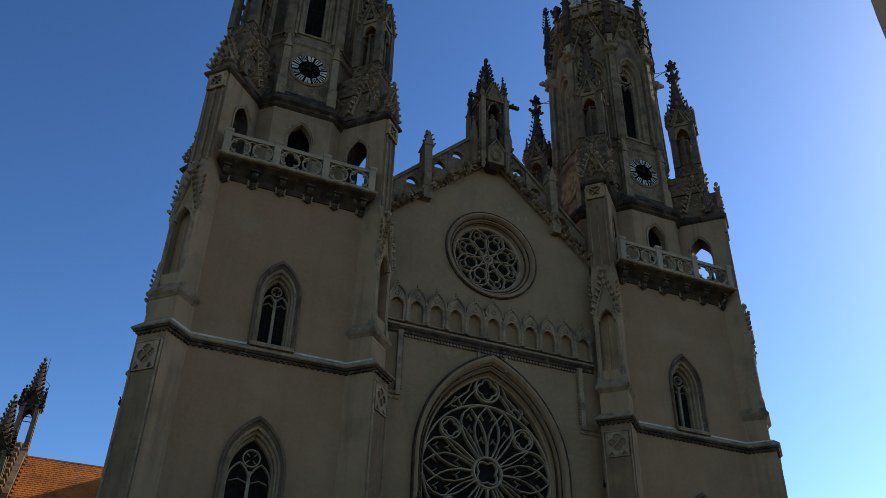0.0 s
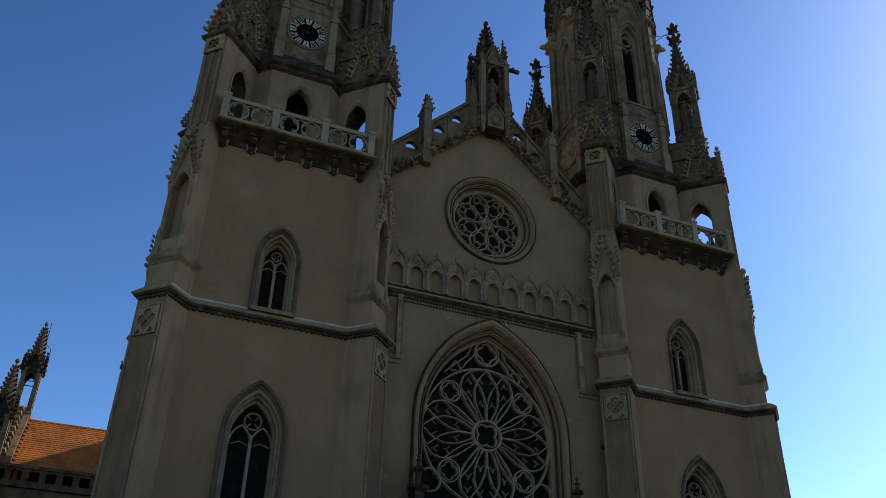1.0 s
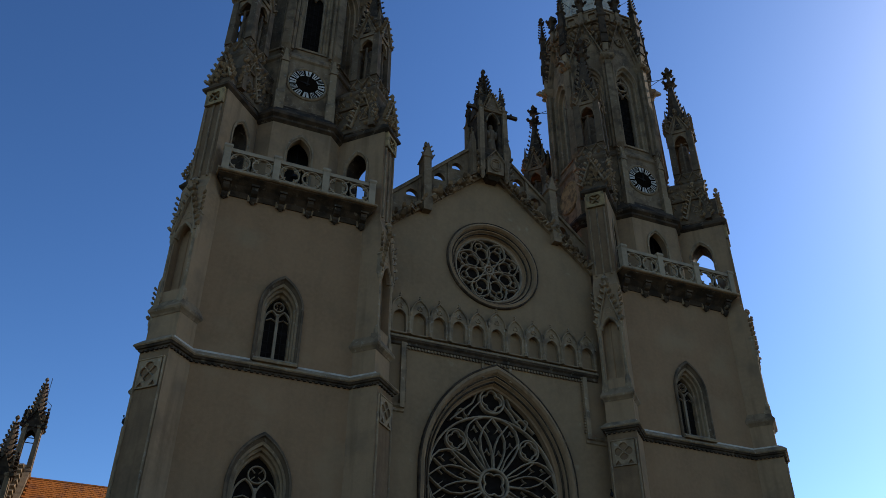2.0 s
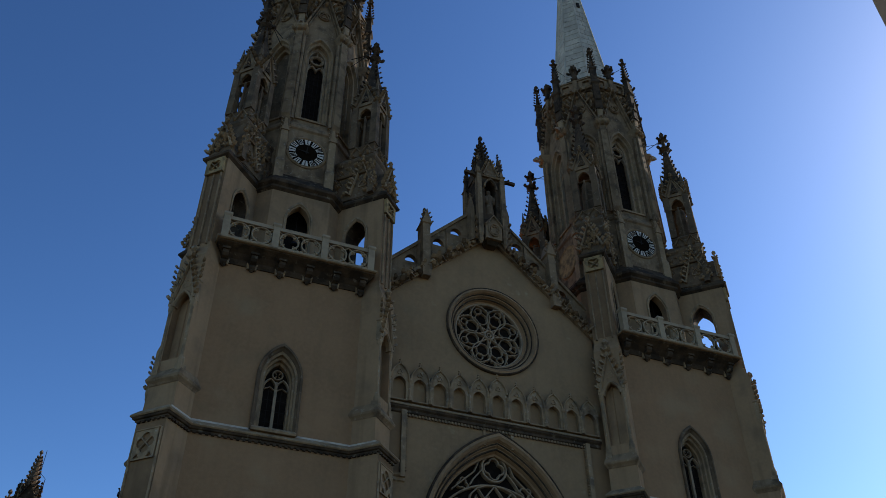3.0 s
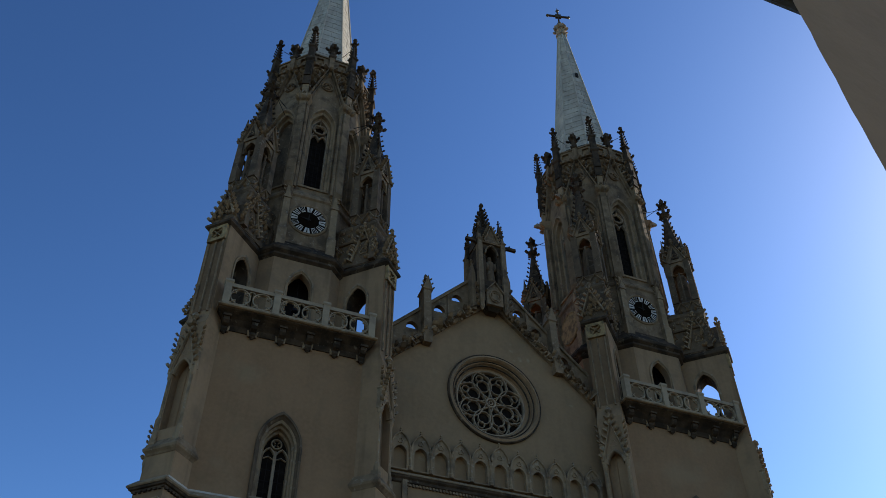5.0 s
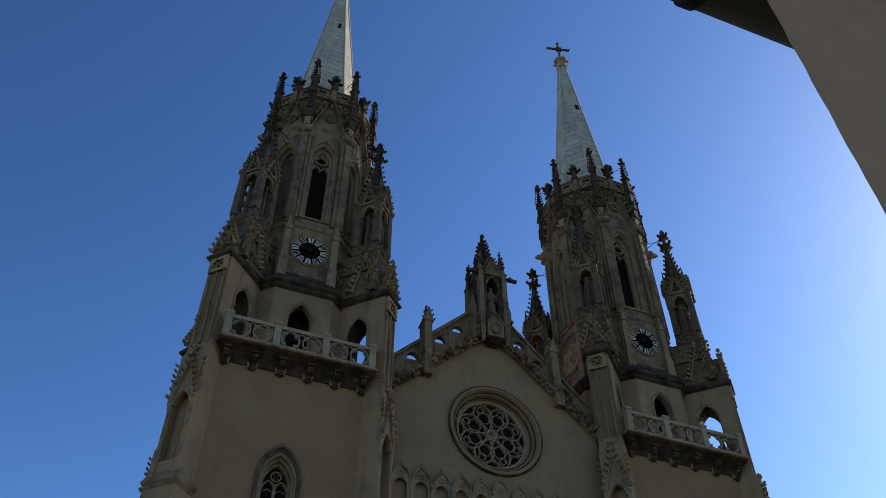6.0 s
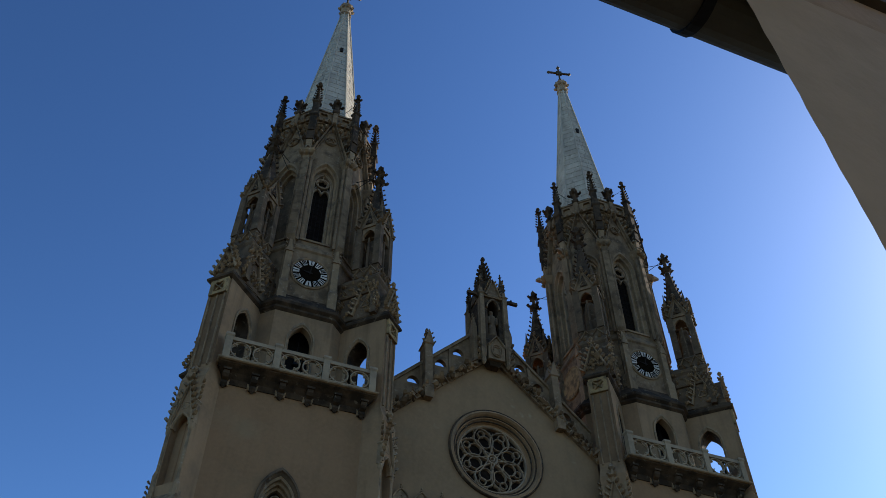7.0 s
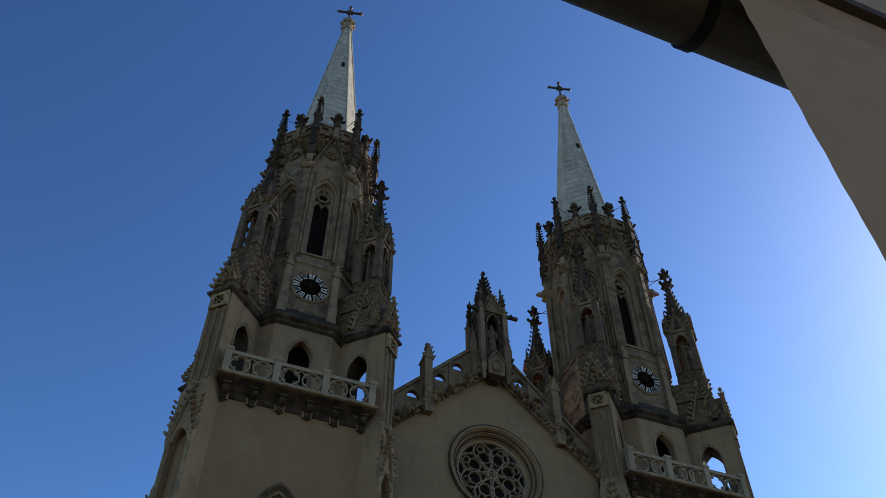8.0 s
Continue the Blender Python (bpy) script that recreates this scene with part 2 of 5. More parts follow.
# ---- tower shaft ----
def pointed_window(parent, h, z0, zs, y, name="window", k=1.0, depth=0.6):
    """A moulded lancet in a wall whose face is at y, with two lights and a foiled head."""
    s = Shape()
    stepped(s, [(arch(h + d, z0 - d, zs, k), y + w) for d, w in ((-.02, .06), (-.06, .05), (-.12, .07), (-.13, .2), (-.19, .23), (-.20, .38), (-.26, .41), (-.27, .62))])
    win = part(name, s, TRIM, parent)
    # Hood in the darker stone, its shadow line painted by colour.
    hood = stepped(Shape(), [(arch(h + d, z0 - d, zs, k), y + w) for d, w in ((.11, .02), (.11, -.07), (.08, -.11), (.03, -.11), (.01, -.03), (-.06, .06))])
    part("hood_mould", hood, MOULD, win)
    hi = h - .25
    glass = Shape().holed(arch(hi + .05, z0 + .2, zs, k), [], y + depth - .02, y + depth + .03)
    part("pane", glass, GLASS, win, "dark leaded glass")
    bars = Shape()
    zz = z0 + .55
    while zz < zs:
        bars.box(-hi, hi, y + depth - .035, y + depth - .02, zz, zz + .03)
        zz += .42
    for sx in (-1, 1):
        bars.box(sx * hi * .5 - .012, sx * hi * .5 + .012, y + depth - .035, y + depth - .02, z0 + .3, zs)
    part("leading", bars, LEAD, win)
    t = Shape()
    yy = y + depth - .14
    t.box(-.05, .05, yy, yy + .12, z0 + .3, zs + hi * .2)
    ha = hi / 2
    for sx in (-1, 1):
        t.rib(arch(ha, zs - .55, zs - .2, 1.0, 6, sx * ha)[2:], .06, yy, yy + .1)
        t.rib([(sx * ha + q * ha * .8, zs - .12 - .1 * abs(q)) for q in (-1, -.4, 0, .4, 1)], .03, yy + .03, yy + .1)
    zc = zs + hi * .82
    t.rib(ring(hi * .40, 0, zc, 20), .05, yy, yy + .1, True)
    for q in range(4):
        a = math.pi / 4 + q * math.pi / 2
        t.rib([(.12 * hi * math.cos(a), zc + .12 * hi * math.sin(a)), (.40 * hi * math.cos(a), zc + .40 * hi * math.sin(a))], .03, yy + .03, yy + .1)
    part("tracery", t, TRACERY, win)
    sill = Shape().rects([(-h - .06, h + .06, y - .2, y + .3, z0 - .16), (-h - .06, h + .06, y - .22, y + .3, z0 - .08), (-h - .04, h + .04, y - .05, y + .3, z0 + .06)])
    part("sill", sill, TRIM, win)
    return win


FY = -3.5
B1 = 3.55
for name, z0, z1, opening in (("lower_wall", 0, 14.3, arch(.94, 5.4, 10.40)), ("upper_wall", 14.3, 21.6, arch(.70, 14.75, 16.75))):
    part(name, Shape().holed([(-B1, z0), (B1, z0), (B1, z1), (-B1, z1)], [opening], FY, FY + .7), PLASTER, tower, "cream plaster, faintly stained and patched")
    for sd in (-1, 1):
        part("side_wall", Shape().box(min(sd * B1, sd * (B1 - .6)), max(sd * B1, sd * (B1 - .6)), FY + .7, B1, z0, z1), PLASTER, tower)
    part("rear_wall", Shape().box(-B1 + .6, B1 - .6, B1 - .6, B1, z0, z1), PLASTER, tower)
part("tower_floor", Shape().box(-B1 + .6, B1 - .6, FY + .7, B1 - .6, 21.3, 21.6), PLASTER, tower)
pointed_window(tower, .94, 5.4, 10.40, FY)
pointed_window(tower, .70, 14.75, 16.75, FY)


def run_moulding(shape, plan, profile):
    """Sweeps a section along a plan line of (x, y) with outward mitres; outward is to the right of the way."""
    P = [Vector(p) for p in plan]
    nrm = []
    for i in range(len(P) - 1):
        d = (P[i + 1] - P[i]).normalized()
        nrm.append(Vector((d.y, -d.x)))
    rings = []
    for i, p in enumerate(P):
        a, b = nrm[max(i - 1, 0)], nrm[min(i, len(nrm) - 1)]
        m = (a + b)
        m = m / max(m.dot(a), 0.2)
        rings.append([(p.x + m.x * o, p.y + m.y * o, z) for o, z in profile])
    return shape.loft(rings, caps=True, closed=True)


def corner(r, lat, side):
    """Plan point of a diagonal buttress: distance from the tower's centre along the diagonal, and sideways."""
    q = 2 ** -.5
    return (side * (r + lat) * q, (-r + lat) * q)


def tower_line(y, r, hw):
    """Front line of wall and both diagonal buttresses, from one flank to the other."""
    root = 2 ** .5 * hw
    x_in = -y - root
    return [corner(3.4, hw, -1), corner(r, hw, -1), corner(r, -hw, -1), (-x_in, y), (x_in, y), corner(r, -hw, 1), corner(r, hw, 1), corner(3.4, hw, 1)]


course = run_moulding(Shape(), tower_line(FY, 5.46, .58), [(-.02, 14.40), (.16, 14.40), (.19, 14.44), (.17, 14.49), (-.02, 14.68)])
course = part("string_course", course, TRIM, tower, "weathered sloping top of the string course")
part("flashing", run_moulding(Shape(), tower_line(FY, 5.34, .575), [(-.1, 14.62), (.035, 14.62), (.035, 14.69), (-.1, 14.72)]), LIME, course, "pale lime fillet along the wall")
# Sooty underside and dentils, coloured darker to carry the shade below the string.
part("under_moulding", run_moulding(Shape(), tower_line(FY, 5.46, .58), [(-.02, 14.22), (.05, 14.26), (.05, 14.31), (.11, 14.33), (.14, 14.40), (-.02, 14.40)]), SOOT_SHADE, course, "sooty moulding under the string course, darkened for its shade")
dentil = Shape().box(-.05, .05, -.085, .06, 14.19, 14.25).mesh("dentil", SOOT_SHADE)
for i in range(26):
    part("dentil", dentil, None, course, m=turn(0, -2.5 + 5.0 * i / 25, FY))
for sd in (-1, 1):
    for i in range(7):
        part("dentil", dentil, None, course, m=turn(-45 * sd, *corner(4.42 + .16 * i, -.58, sd)))
    for i in range(6):
        part("dentil", dentil, None, course, m=turn(45 * sd, *corner(5.46, -.48 + .19 * i, sd)))

# diagonal buttress: x outward, y sideways
R1, R2, R3 = 5.46, 5.30, 5.12
but = Shape().rects([(2.0, 5.62, -.68, .68, 0), (2.0, 5.62, -.68, .68, 2.2), (2.0, R1, -.58, .58, 2.5), (2.0, R1, -.58, .58, 14.4)])
but.rects([(2.0, R2, -.56, .56, 14.4), (2.0, R2, -.56, .56, 15.6)])
ledge_mesh = Shape().rects([(2.0, R2 + .02, -.57, .57, 15.6), (2.0, R2 + .06, -.60, .60, 15.66), (2.0, R2 + .14, -.66, .66, 15.74), (2.0, R2 + .16, -.68, .68, 15.82), (2.0, R2 - .02, -.56, .56, 16.15)]).mesh("ledge", STONE)
buttress_low = but.mesh("buttress", BUTTRESS)
bt = Shape()
bt.at(turn(90)).holed([(-.54, 16.15), (.54, 16.15), (.54, 20.9), (-.54, 20.9)], [arch(.36, 16.55, 18.75, .9)], -R2 + .02, -R2 + .34).at()
bt.box(2.0, R2 - .34, -.54, .54, 16.15, 20.9)
bt.rects([(4.3, R2 - .03, -.54, .54, 20.9), (4.3, R3, -.50, .50, 21.35), (4.3, R3, -.50, .50, 21.6)])
passage = [(2.6, 21.6), (R3, 21.6), (R3, 26.0), (2.6, 26.0)]
bt.holed(passage, [arch(.46, 21.75, 24.25, 1.0, 8, 3.88)], -.50, .50)
buttress_top = bt.mesh("buttress_shaft", BUTTRESS)
# carved work on a buttress
bc = Shape()
for sy in (-1, 1):
    bc.lathe(8, [(.12, 16.15), (.12, 16.45), (.085, 16.6), (.07, 16.7), (.07, 18.5), (.11, 18.62), (.12, 18.8), (.05, 18.82)], x=R2 + .06, y=sy * .46)
    bc.rects([(R2 - .1, R2 + .18, sy * .46 - .12, sy * .46 + .12, 16.0), (R2 - .1, R2 + .18, sy * .46 - .12, sy * .46 + .12, 16.25)])
    bc.lathe(4, [(.15, 18.8), (.13, 19.6), (.18, 19.65), (.10, 19.75), (.02, 20.75)], math.pi / 4, R2 + .06, sy * .46)
    for i in range(4):
        bc.leaf((R2 + .1, sy * .52, 19.8 + .24 * i), (.6, sy, 0), .17)
bc.at(turn(90, R2, 0))
bc.rib(arch(.36, 18.4, 18.75, .9, 8)[2:], .12, -.10, .05)
bc.rib([(-.5, 18.9), (0, 20.6), (.5, 18.9)], .14, -.14, .05)
bc.rib(foils(.17, 0, 19.65, 3, 6, math.pi / 2), .05, -.08, .02, True)
bc.at()
for i in range(6):
    for sy in (-1, 1):
        f = i / 5.5
        bc.leaf((R2 + .14, sy * .47 * (1 - f), 19.1 + 1.55 * f), (.45, sy, 0), .24)
bc.finial(R2 + .1, 0, 20.5, .5)
buttress_carving = bc.mesh("canopy_carving", TRIM)
bp = Shape()
bp.at(turn(90, R1, 0))
bp.holed([(-.43, 12.9), (.43, 12.9), (.43, 13.86), (-.43, 13.86)], [foils(.34, 0, 13.45, 4, 7, 0), [(-.36, 12.95), (-.12, 12.95), (-.24, 13.12)], [(.12, 12.95), (.36, 12.95), (.24, 13.12)]], -.07, .02)
bp.rib([(-.22, 13.23), (.22, 13.67)], .05, -.05, .02).rib([(-.22, 13.67), (.22, 13.23)], .05, -.05, .02)
for sx in (-1, 1):
    bp.rib([(sx * .5, 13.9), (sx * .5, 3.0)], .07, -.03, .03)
bp.rib([(-.47, 13.9), (.47, 13.9)], .08, -.05, .03)
panel_carving = bp.mesh("panel_ribs", TRIM)
bp = Shape().at(turn(90, R3, 0))
for sx in (-1, 0, 1):
    bp.rib([(sx * .34, 21.5), (sx * .34, 25.1)], .07, -.05, .03)
shaft_carving = bp.mesh("shaft_ribs", TRIM)
bq = Shape()
bq.at(turn(90, R3, 0))
bq.holed([(-.42, 25.15), (.42, 25.15), (.42, 25.93), (-.42, 25.93)], [foils(.30, 0, 25.54)], -.13, .02)
bq.rib([(-.25, 25.29), (.25, 25.79)], .06, -.09, .02).rib([(-.25, 25.79), (.25, 25.29)], .06, -.09, .02)
quatrefoil_panel = bq.mesh("quatrefoil_panel", OCHRE)
pa = Shape()
for sy in (-1, 1):
    pa.at(turn(0, 3.88, 0) if sy < 0 else turn(180, 3.88, 0))
    stepped(pa, [(arch(.59, 21.75, 24.25), -.49), (arch(.59, 21.75, 24.25), -.55), (arch(.53, 21.75, 24.25), -.56), (arch(.465, 21.75, 24.25), -.48)])
passage_frame = pa.mesh("passage_frame", TRIM)
# Thin dark shell inside the opening, standing in for the passage's shade.
passage_lining = stepped(Shape(), [(arch(.452, 21.76, 24.24), -.46), (arch(.452, 21.76, 24.24), .46)]).mesh("passage_lining", SOOT_SHADE)
# Buttress cornice: sooty, with its overhang's shade put into the colour.
co = Shape().rects([(2.6, R3 + .02, -.51, .51, 25.9), (2.6, R3 + .10, -.55, .55, 25.94), (2.6, R3 + .20, -.62, .62, 26.0), (2.6, R3 + .22, -.63, .63, 26.1), (2.6, R3 - .02, -.52, .52, 26.34)])
buttress_cornice = co.mesh("cornice", SOOT_SHADE)
gb = Shape()
gb.loft([[(x, -.52, 26.25), (x, .52, 26.25), (x, .52, 26.6), (x, 0, 27.9), (x, -.52, 26.6)] for x in (3.3, R3 - .04)])
for sy in (-1, 1):
    gb.loft([[(3.55, sy * y, 26.25), (4.65, sy * y, 26.25), (4.65, sy * y, 26.6), (4.1, sy * y, 28.2), (3.55, sy * y, 26.6)] for y in (0, .58)])
gb.rects([(2.4, 4.62, -.6, .6, 26.3), (2.4, 4.62, -.6, .6, 28.35), (2.5, 4.7, -.68, .68, 28.5), (2.5, 4.7, -.68, .68, 28.62), (2.9, 4.55, -.55, .55, 28.85)])
for sx in (2.75, 4.55):
    for sy in (-1, 1):
        gb.rects([(sx - .14, sx + .14, sy * .62 - .14, sy * .62 + .14, 26.3), (sx - .12, sx + .12, sy * .62 - .12, sy * .62 + .12, 27.5)])
        gb.lathe(4, [(.19, 27.45), (.2, 27.55), (.12, 27.65), (.02, 28.5)], math.pi / 4, sx, sy * .62)
for sy in (-1, 1):
    gb.rects([(2.5, 4.64, sy * .64 - .06, sy * .64 + .06, 27.62), (2.5, 4.64, sy * .66 - .08, sy * .66 + .08, 27.7), (2.5, 4.64, sy * .62 - .04, sy * .62 + .04, 27.8)])
gable_cap = gb.mesh("gabled_cap", MOULD)
gc = Shape()
gc.at(turn(90, R3 - .04, 0))
gc.rib([(-.55, 26.5), (0, 28.0), (.55, 26.5)], .12, -.1, .06)
gc.rib(foils(.18, 0, 26.95, 3, 6, math.pi / 2), .05, -.05, .02, True)
gc.at()
for sy in (-1, 1):
    gc.at(turn(0 if sy < 0 else 180, 4.1, 0))
    gc.rib([(-.58, 26.5), (0, 28.3), (.58, 26.5)], .12, -.68, -.5)
    gc.rib(foils(.2, 0, 27.0, 3, 6, math.pi / 2), .05, -.63, -.55, True)
    for i in range(7):
        f = i / 7
        for sx in (-1, 1):
            gc.leaf((sx * .58 * (1 - f), -.66, 26.6 + 1.7 * f), (sx, -.3, .0), .24)
            gc.leaf((sx * (.35 + .1 * (i % 3)), -.58, 27.0 + .2 * i), (sx * .4, -1, 0), .2)
gc.at()
for i in range(5):
    f = i / 5
    for sy in (-1, 1):
        gc.leaf((R3, sy * .54 * (1 - f), 26.6 + 1.4 * f), (.3, sy, 0), .26)
rough = random.Random(5)
for i in range(130):
    sy = (-1, 1)[i % 2]
    gc.leaf((rough.uniform(2.6, 4.8), sy * rough.uniform(.56, .68), rough.uniform(26.45, 28.5)), (rough.uniform(-1, 1), sy * 1.2, 0), rough.uniform(.08, .23))
for i in range(26):
    gc.leaf((R3 - .02, rough.uniform(-.4, .4), rough.uniform(26.5, 27.4)), (1.2, rough.uniform(-1, 1), 0), rough.uniform(.1, .24))
gc.finial(R3, 0, 27.8, .38)
gc.finial(4.1, -.66, 28.1, .34).finial(4.1, .66, 28.1, .34)
cap_carving = gc.mesh("cap_carving", TRIM)

# corner tabernacle, centred on its own axis
pn = Shape()
pn.rects([(-.54, .54, -.54, .54, 28.8), (-.54, .54, -.54, .54, 29.2), (-.6, .6, -.6, .6, 29.3), (-.5, .5, -.5, .5, 29.45)])
for sx in (-1, 1):
    for sy in (-1, 1):
        pn.rects([(sx * .45 - .15, sx * .45 + .15, sy * .45 - .15, sy * .45 + .15, 29.4), (sx * .45 - .13, sx * .45 + .13, sy * .45 - .13, sy * .45 + .13, 32.2)])
        pn.lathe(4, [(.17, 32.0), (.15, 32.9), (.2, 32.95), (.1, 33.05), (.02, 33.95)], math.pi / 4, sx * .46, sy * .46)
for sx, sy in ((0, -1), (0, 1), (-1, 0), (1, 0)):
    pn.lathe(6, [(.06, 29.4), (.05, 31.4)], 0, sx * .47, sy * .47)
pn.lathe(8, [(.34, 29.4), (.30, 30.4), (.33, 30.6), (.22, 31.5), (.15, 31.6)])
pn.rects([(-.5, .5, -.5, .5, 31.95), (-.5, .5, -.5, .5, 32.7)])
pinnacle_body = pn.mesh("pinnacle", MOULD)
ph = Shape()
for k in range(4):
    ph.at(turn(90 * k))
    ph.holed([(-.36, 31.3), (.36, 31.3), (.36, 32.2), (-.36, 32.2)], [[(x, max(z, 31.32)) for x, z in arch(.27, 31.32, 31.5, .95, 6)]], -.52, -.40)
    ph.loft([[(-.44, y, 32.1), (.44, y, 32.1), (0, y, 33.4)] for y in (-.58, -.2)])
    ph.rib([(-.46, 32.15), (0, 33.45), (.46, 32.15)], .09, -.64, -.56)
    ph.rib(foils(.14, 0, 32.5, 3, 5, math.pi / 2), .045, -.62, -.56, True)
    for i in range(4):
        for sx in (-1, 1):
            ph.leaf((sx * .44 * (1 - i / 4), -.6, 32.25 + 1.2 * i / 4), (sx, -.4, 0), .2)
    ph.finial(0, -.58, 33.3, .28)
ph.at()
for k in range(4):
    ph.at(turn(90 * k))
    ph.rib([(-.5, 28.9), (-.25, 29.35), (0, 28.9), (.25, 29.35), (.5, 28.9)], .06, -.6, -.52)
    for sx in (-1, 0, 1):
        ph.leaf((sx * .3, -.56, 28.75), (sx * .3, -1, 0), .2)
ph.at()
pinnacle_head = ph.mesh("canopy", STONE)
ps = Shape()
ps.lathe(8, [(.66, 32.3), (.58, 33.2), (.33, 34.3), (.17, 35.5), (.11, 36.0), (.14, 36.05)])
ps.lathe(8, [(.13, 36.0), (.27, 36.16), (.27, 36.26), (.1, 36.38), (.09, 36.8), (.23, 36.95), (.2, 37.08), (.07, 37.16), (.13, 37.36), (.02, 37.6)])
for k in range(4):
    a = k * math.pi / 2 + math.pi / 4
    o = (math.sin(a), -math.cos(a), 0)
    for i in range(7):
        z = 33.5 + .36 * i
        r = .54 - .22 * min(z - 33.4, 1) - .12 * max(z - 34.4, 0)
        ps.leaf((o[0] * r, o[1] * r, z), o, .17 - .008 * i)
    ps.leaf((o[0] * .2, o[1] * .2, 36.2), o, .26)
    ps.leaf((o[0] * .15, o[1] * .15, 36.95), o, .22)
pinnacle_spire = ps.mesh("pinnacle_spire", SOOT_SHADE)

# Thin dark slabs paint the shade of buttress ends, besides their streaks.
shade_face_low = Shape().box(R1 - .02, R1 + .006, -.575, .575, 2.5, 14.2).mesh("stained_face", STAINED_SHADE)
shade_face_top = Shape().box(R3 - .02, R3 + .008, -.49, .49, 21.6, 25.12).mesh("stained_face", STAINED_SHADE)
for deg in (-45, -135, 45, 135):
    b = part("buttress", buttress_low, None, tower, m=turn(deg))
    sh = part("buttress_shaft", buttress_top, None, tower, m=turn(deg))
    part("stained_face", shade_face_low, None, b, "streak-stained outer face of the buttress, darkened for its shade")
    part("stained_face", shade_face_top, None, sh, "streak-stained outer face of the buttress, darkened for its shade")
    part("quatrefoil_panel", quatrefoil_panel, None, sh, "ochre stained quatrefoil panel")
    part("panel_ribs", panel_carving, None, b)
    part("ledge", ledge_mesh, None, b, "dark weathered stone ledge")
    part("shaft_ribs", shaft_carving, None, sh)
    part("passage_frame", passage_frame, None, sh)
    part("passage_lining", passage_lining, None, sh, "dark shell that paints the passage's shade", turn(0, 3.88))
    part("canopy_carving", buttress_carving, None, tower, "crocketed stone canopy over a blind niche", turn(deg) @ turn(0, -.11))
    part("cornice", buttress_cornice, None, sh)
    cp = part("gabled_cap", gable_cap, None, tower, "soot-dark gabled buttress head", turn(deg))
    part("cap_carving", cap_carving, None, cp)
    pin = part("pinnacle", pinnacle_body, None, tower, "open stone tabernacle with crocketed spirelet", turn(deg) @ turn(0, 3.96) @ Matrix.Diagonal((1.12, 1.12, 1, 1)))
    part("canopy", pinnacle_head, None, pin)
    part("pinnacle_spire", pinnacle_spire, None, pin)

hook = Shape().tube([(-4.0, -3.36, 11.9), (-4.27, -3.40, 11.95), (-4.32, -3.42, 12.1)], .03).lathe(6, [(.02, 11.82), (.08, 11.88), (.07, 11.98), (.02, 12.02)], 0, -4.27, -3.40)
part("iron_bracket", hook, IRON, tower, "small iron bracket on the buttress")

# ---- balcony ----
bal = Shape()
bal.rects([(-3.06, 3.06, -4.20, -2.9, 21.70), (-3.09, 3.09, -4.25, -2.9, 21.73), (-3.09, 3.09, -4.25, -2.9, 21.79), (-3.0, 3.0, -4.18, -2.9, 21.83)])
balcony = part("balcony", bal, TRIM, tower, "projecting stone balcony on corbels")
# Balcony underside blackened: soot plus painted shade from the slab above.
part("under_moulding", Shape().rects([(-2.7, 2.7, -3.55, -3.4, 21.1), (-2.75, 2.75, -3.62, -3.4, 21.3), (-2.82, 2.82, -3.8, -3.4, 21.48), (-2.95, 2.95, -4.0, -2.9, 21.6), (-3.02, 3.02, -4.13, -2.9, 21.66), (-3.02, 3.02, -4.13, -2.9, 21.70)]), SOOT_SHADE, balcony, "sooty moulded underside, blackened for its shade")
# Corbels stained dark, and darkened further for the shade below the balcony.
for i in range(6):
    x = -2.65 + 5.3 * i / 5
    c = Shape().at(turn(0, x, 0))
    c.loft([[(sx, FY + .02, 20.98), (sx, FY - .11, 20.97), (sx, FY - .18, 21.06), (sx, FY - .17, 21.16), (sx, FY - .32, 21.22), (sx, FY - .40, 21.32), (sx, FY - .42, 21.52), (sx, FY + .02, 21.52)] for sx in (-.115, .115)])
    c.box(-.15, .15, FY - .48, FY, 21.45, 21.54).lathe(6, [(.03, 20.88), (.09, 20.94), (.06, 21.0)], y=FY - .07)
    part("corbel", c, SOOT_SHADE, balcony)
for i in range(5):
    part("corbel_arch", Shape().rib(arch(.40, 20.75, 21.0, .75, 6, -2.12 + 1.06 * i)[2:], .1, FY - .06, FY + .02), TRIM, balcony)


def balustrade(x0, x1, units, y):
    s = Shape()
    s.box(x0, x1, y - .09, y + .09, 21.8, 21.92).box(x0, x1, y - .11, y + .11, 22.68, 22.84)
    u = (x1 - x0) / units
    for i in range(units):
        xc = x0 + u * (i + .5)
        s.holed(ring(.37, xc, 22.3, 28), [foils(.35, xc, 22.3, 4, 7, 0)], y - .02, y + .03)
        s.rib(ring(.37, xc, 22.3, 28), .06, y - .05, y + .06, True)
        for sx in (-1, 1):
            for sz in (-1, 1):
                s.rib([(xc + sx * u * .5, 22.3 + sz * .38), (xc + sx * .25, 22.3 + sz * .25), (xc + sx * .16, 22.3 + sz * .17)], .045, y - .045, y + .03)
            s.box(xc + sx * u * .5 - .022, xc + sx * u * .5 + .022, y - .04, y + .04, 21.9, 22.7)
    return s


for x0, x1, n in ((-2.76, -1.06, 2), (-.86, .86, 2), (1.06, 2.76, 2)):
    part("balustrade", balustrade(x0, x1, n, -4.05), PALE, balcony, "pierced stone balustrade of circles")
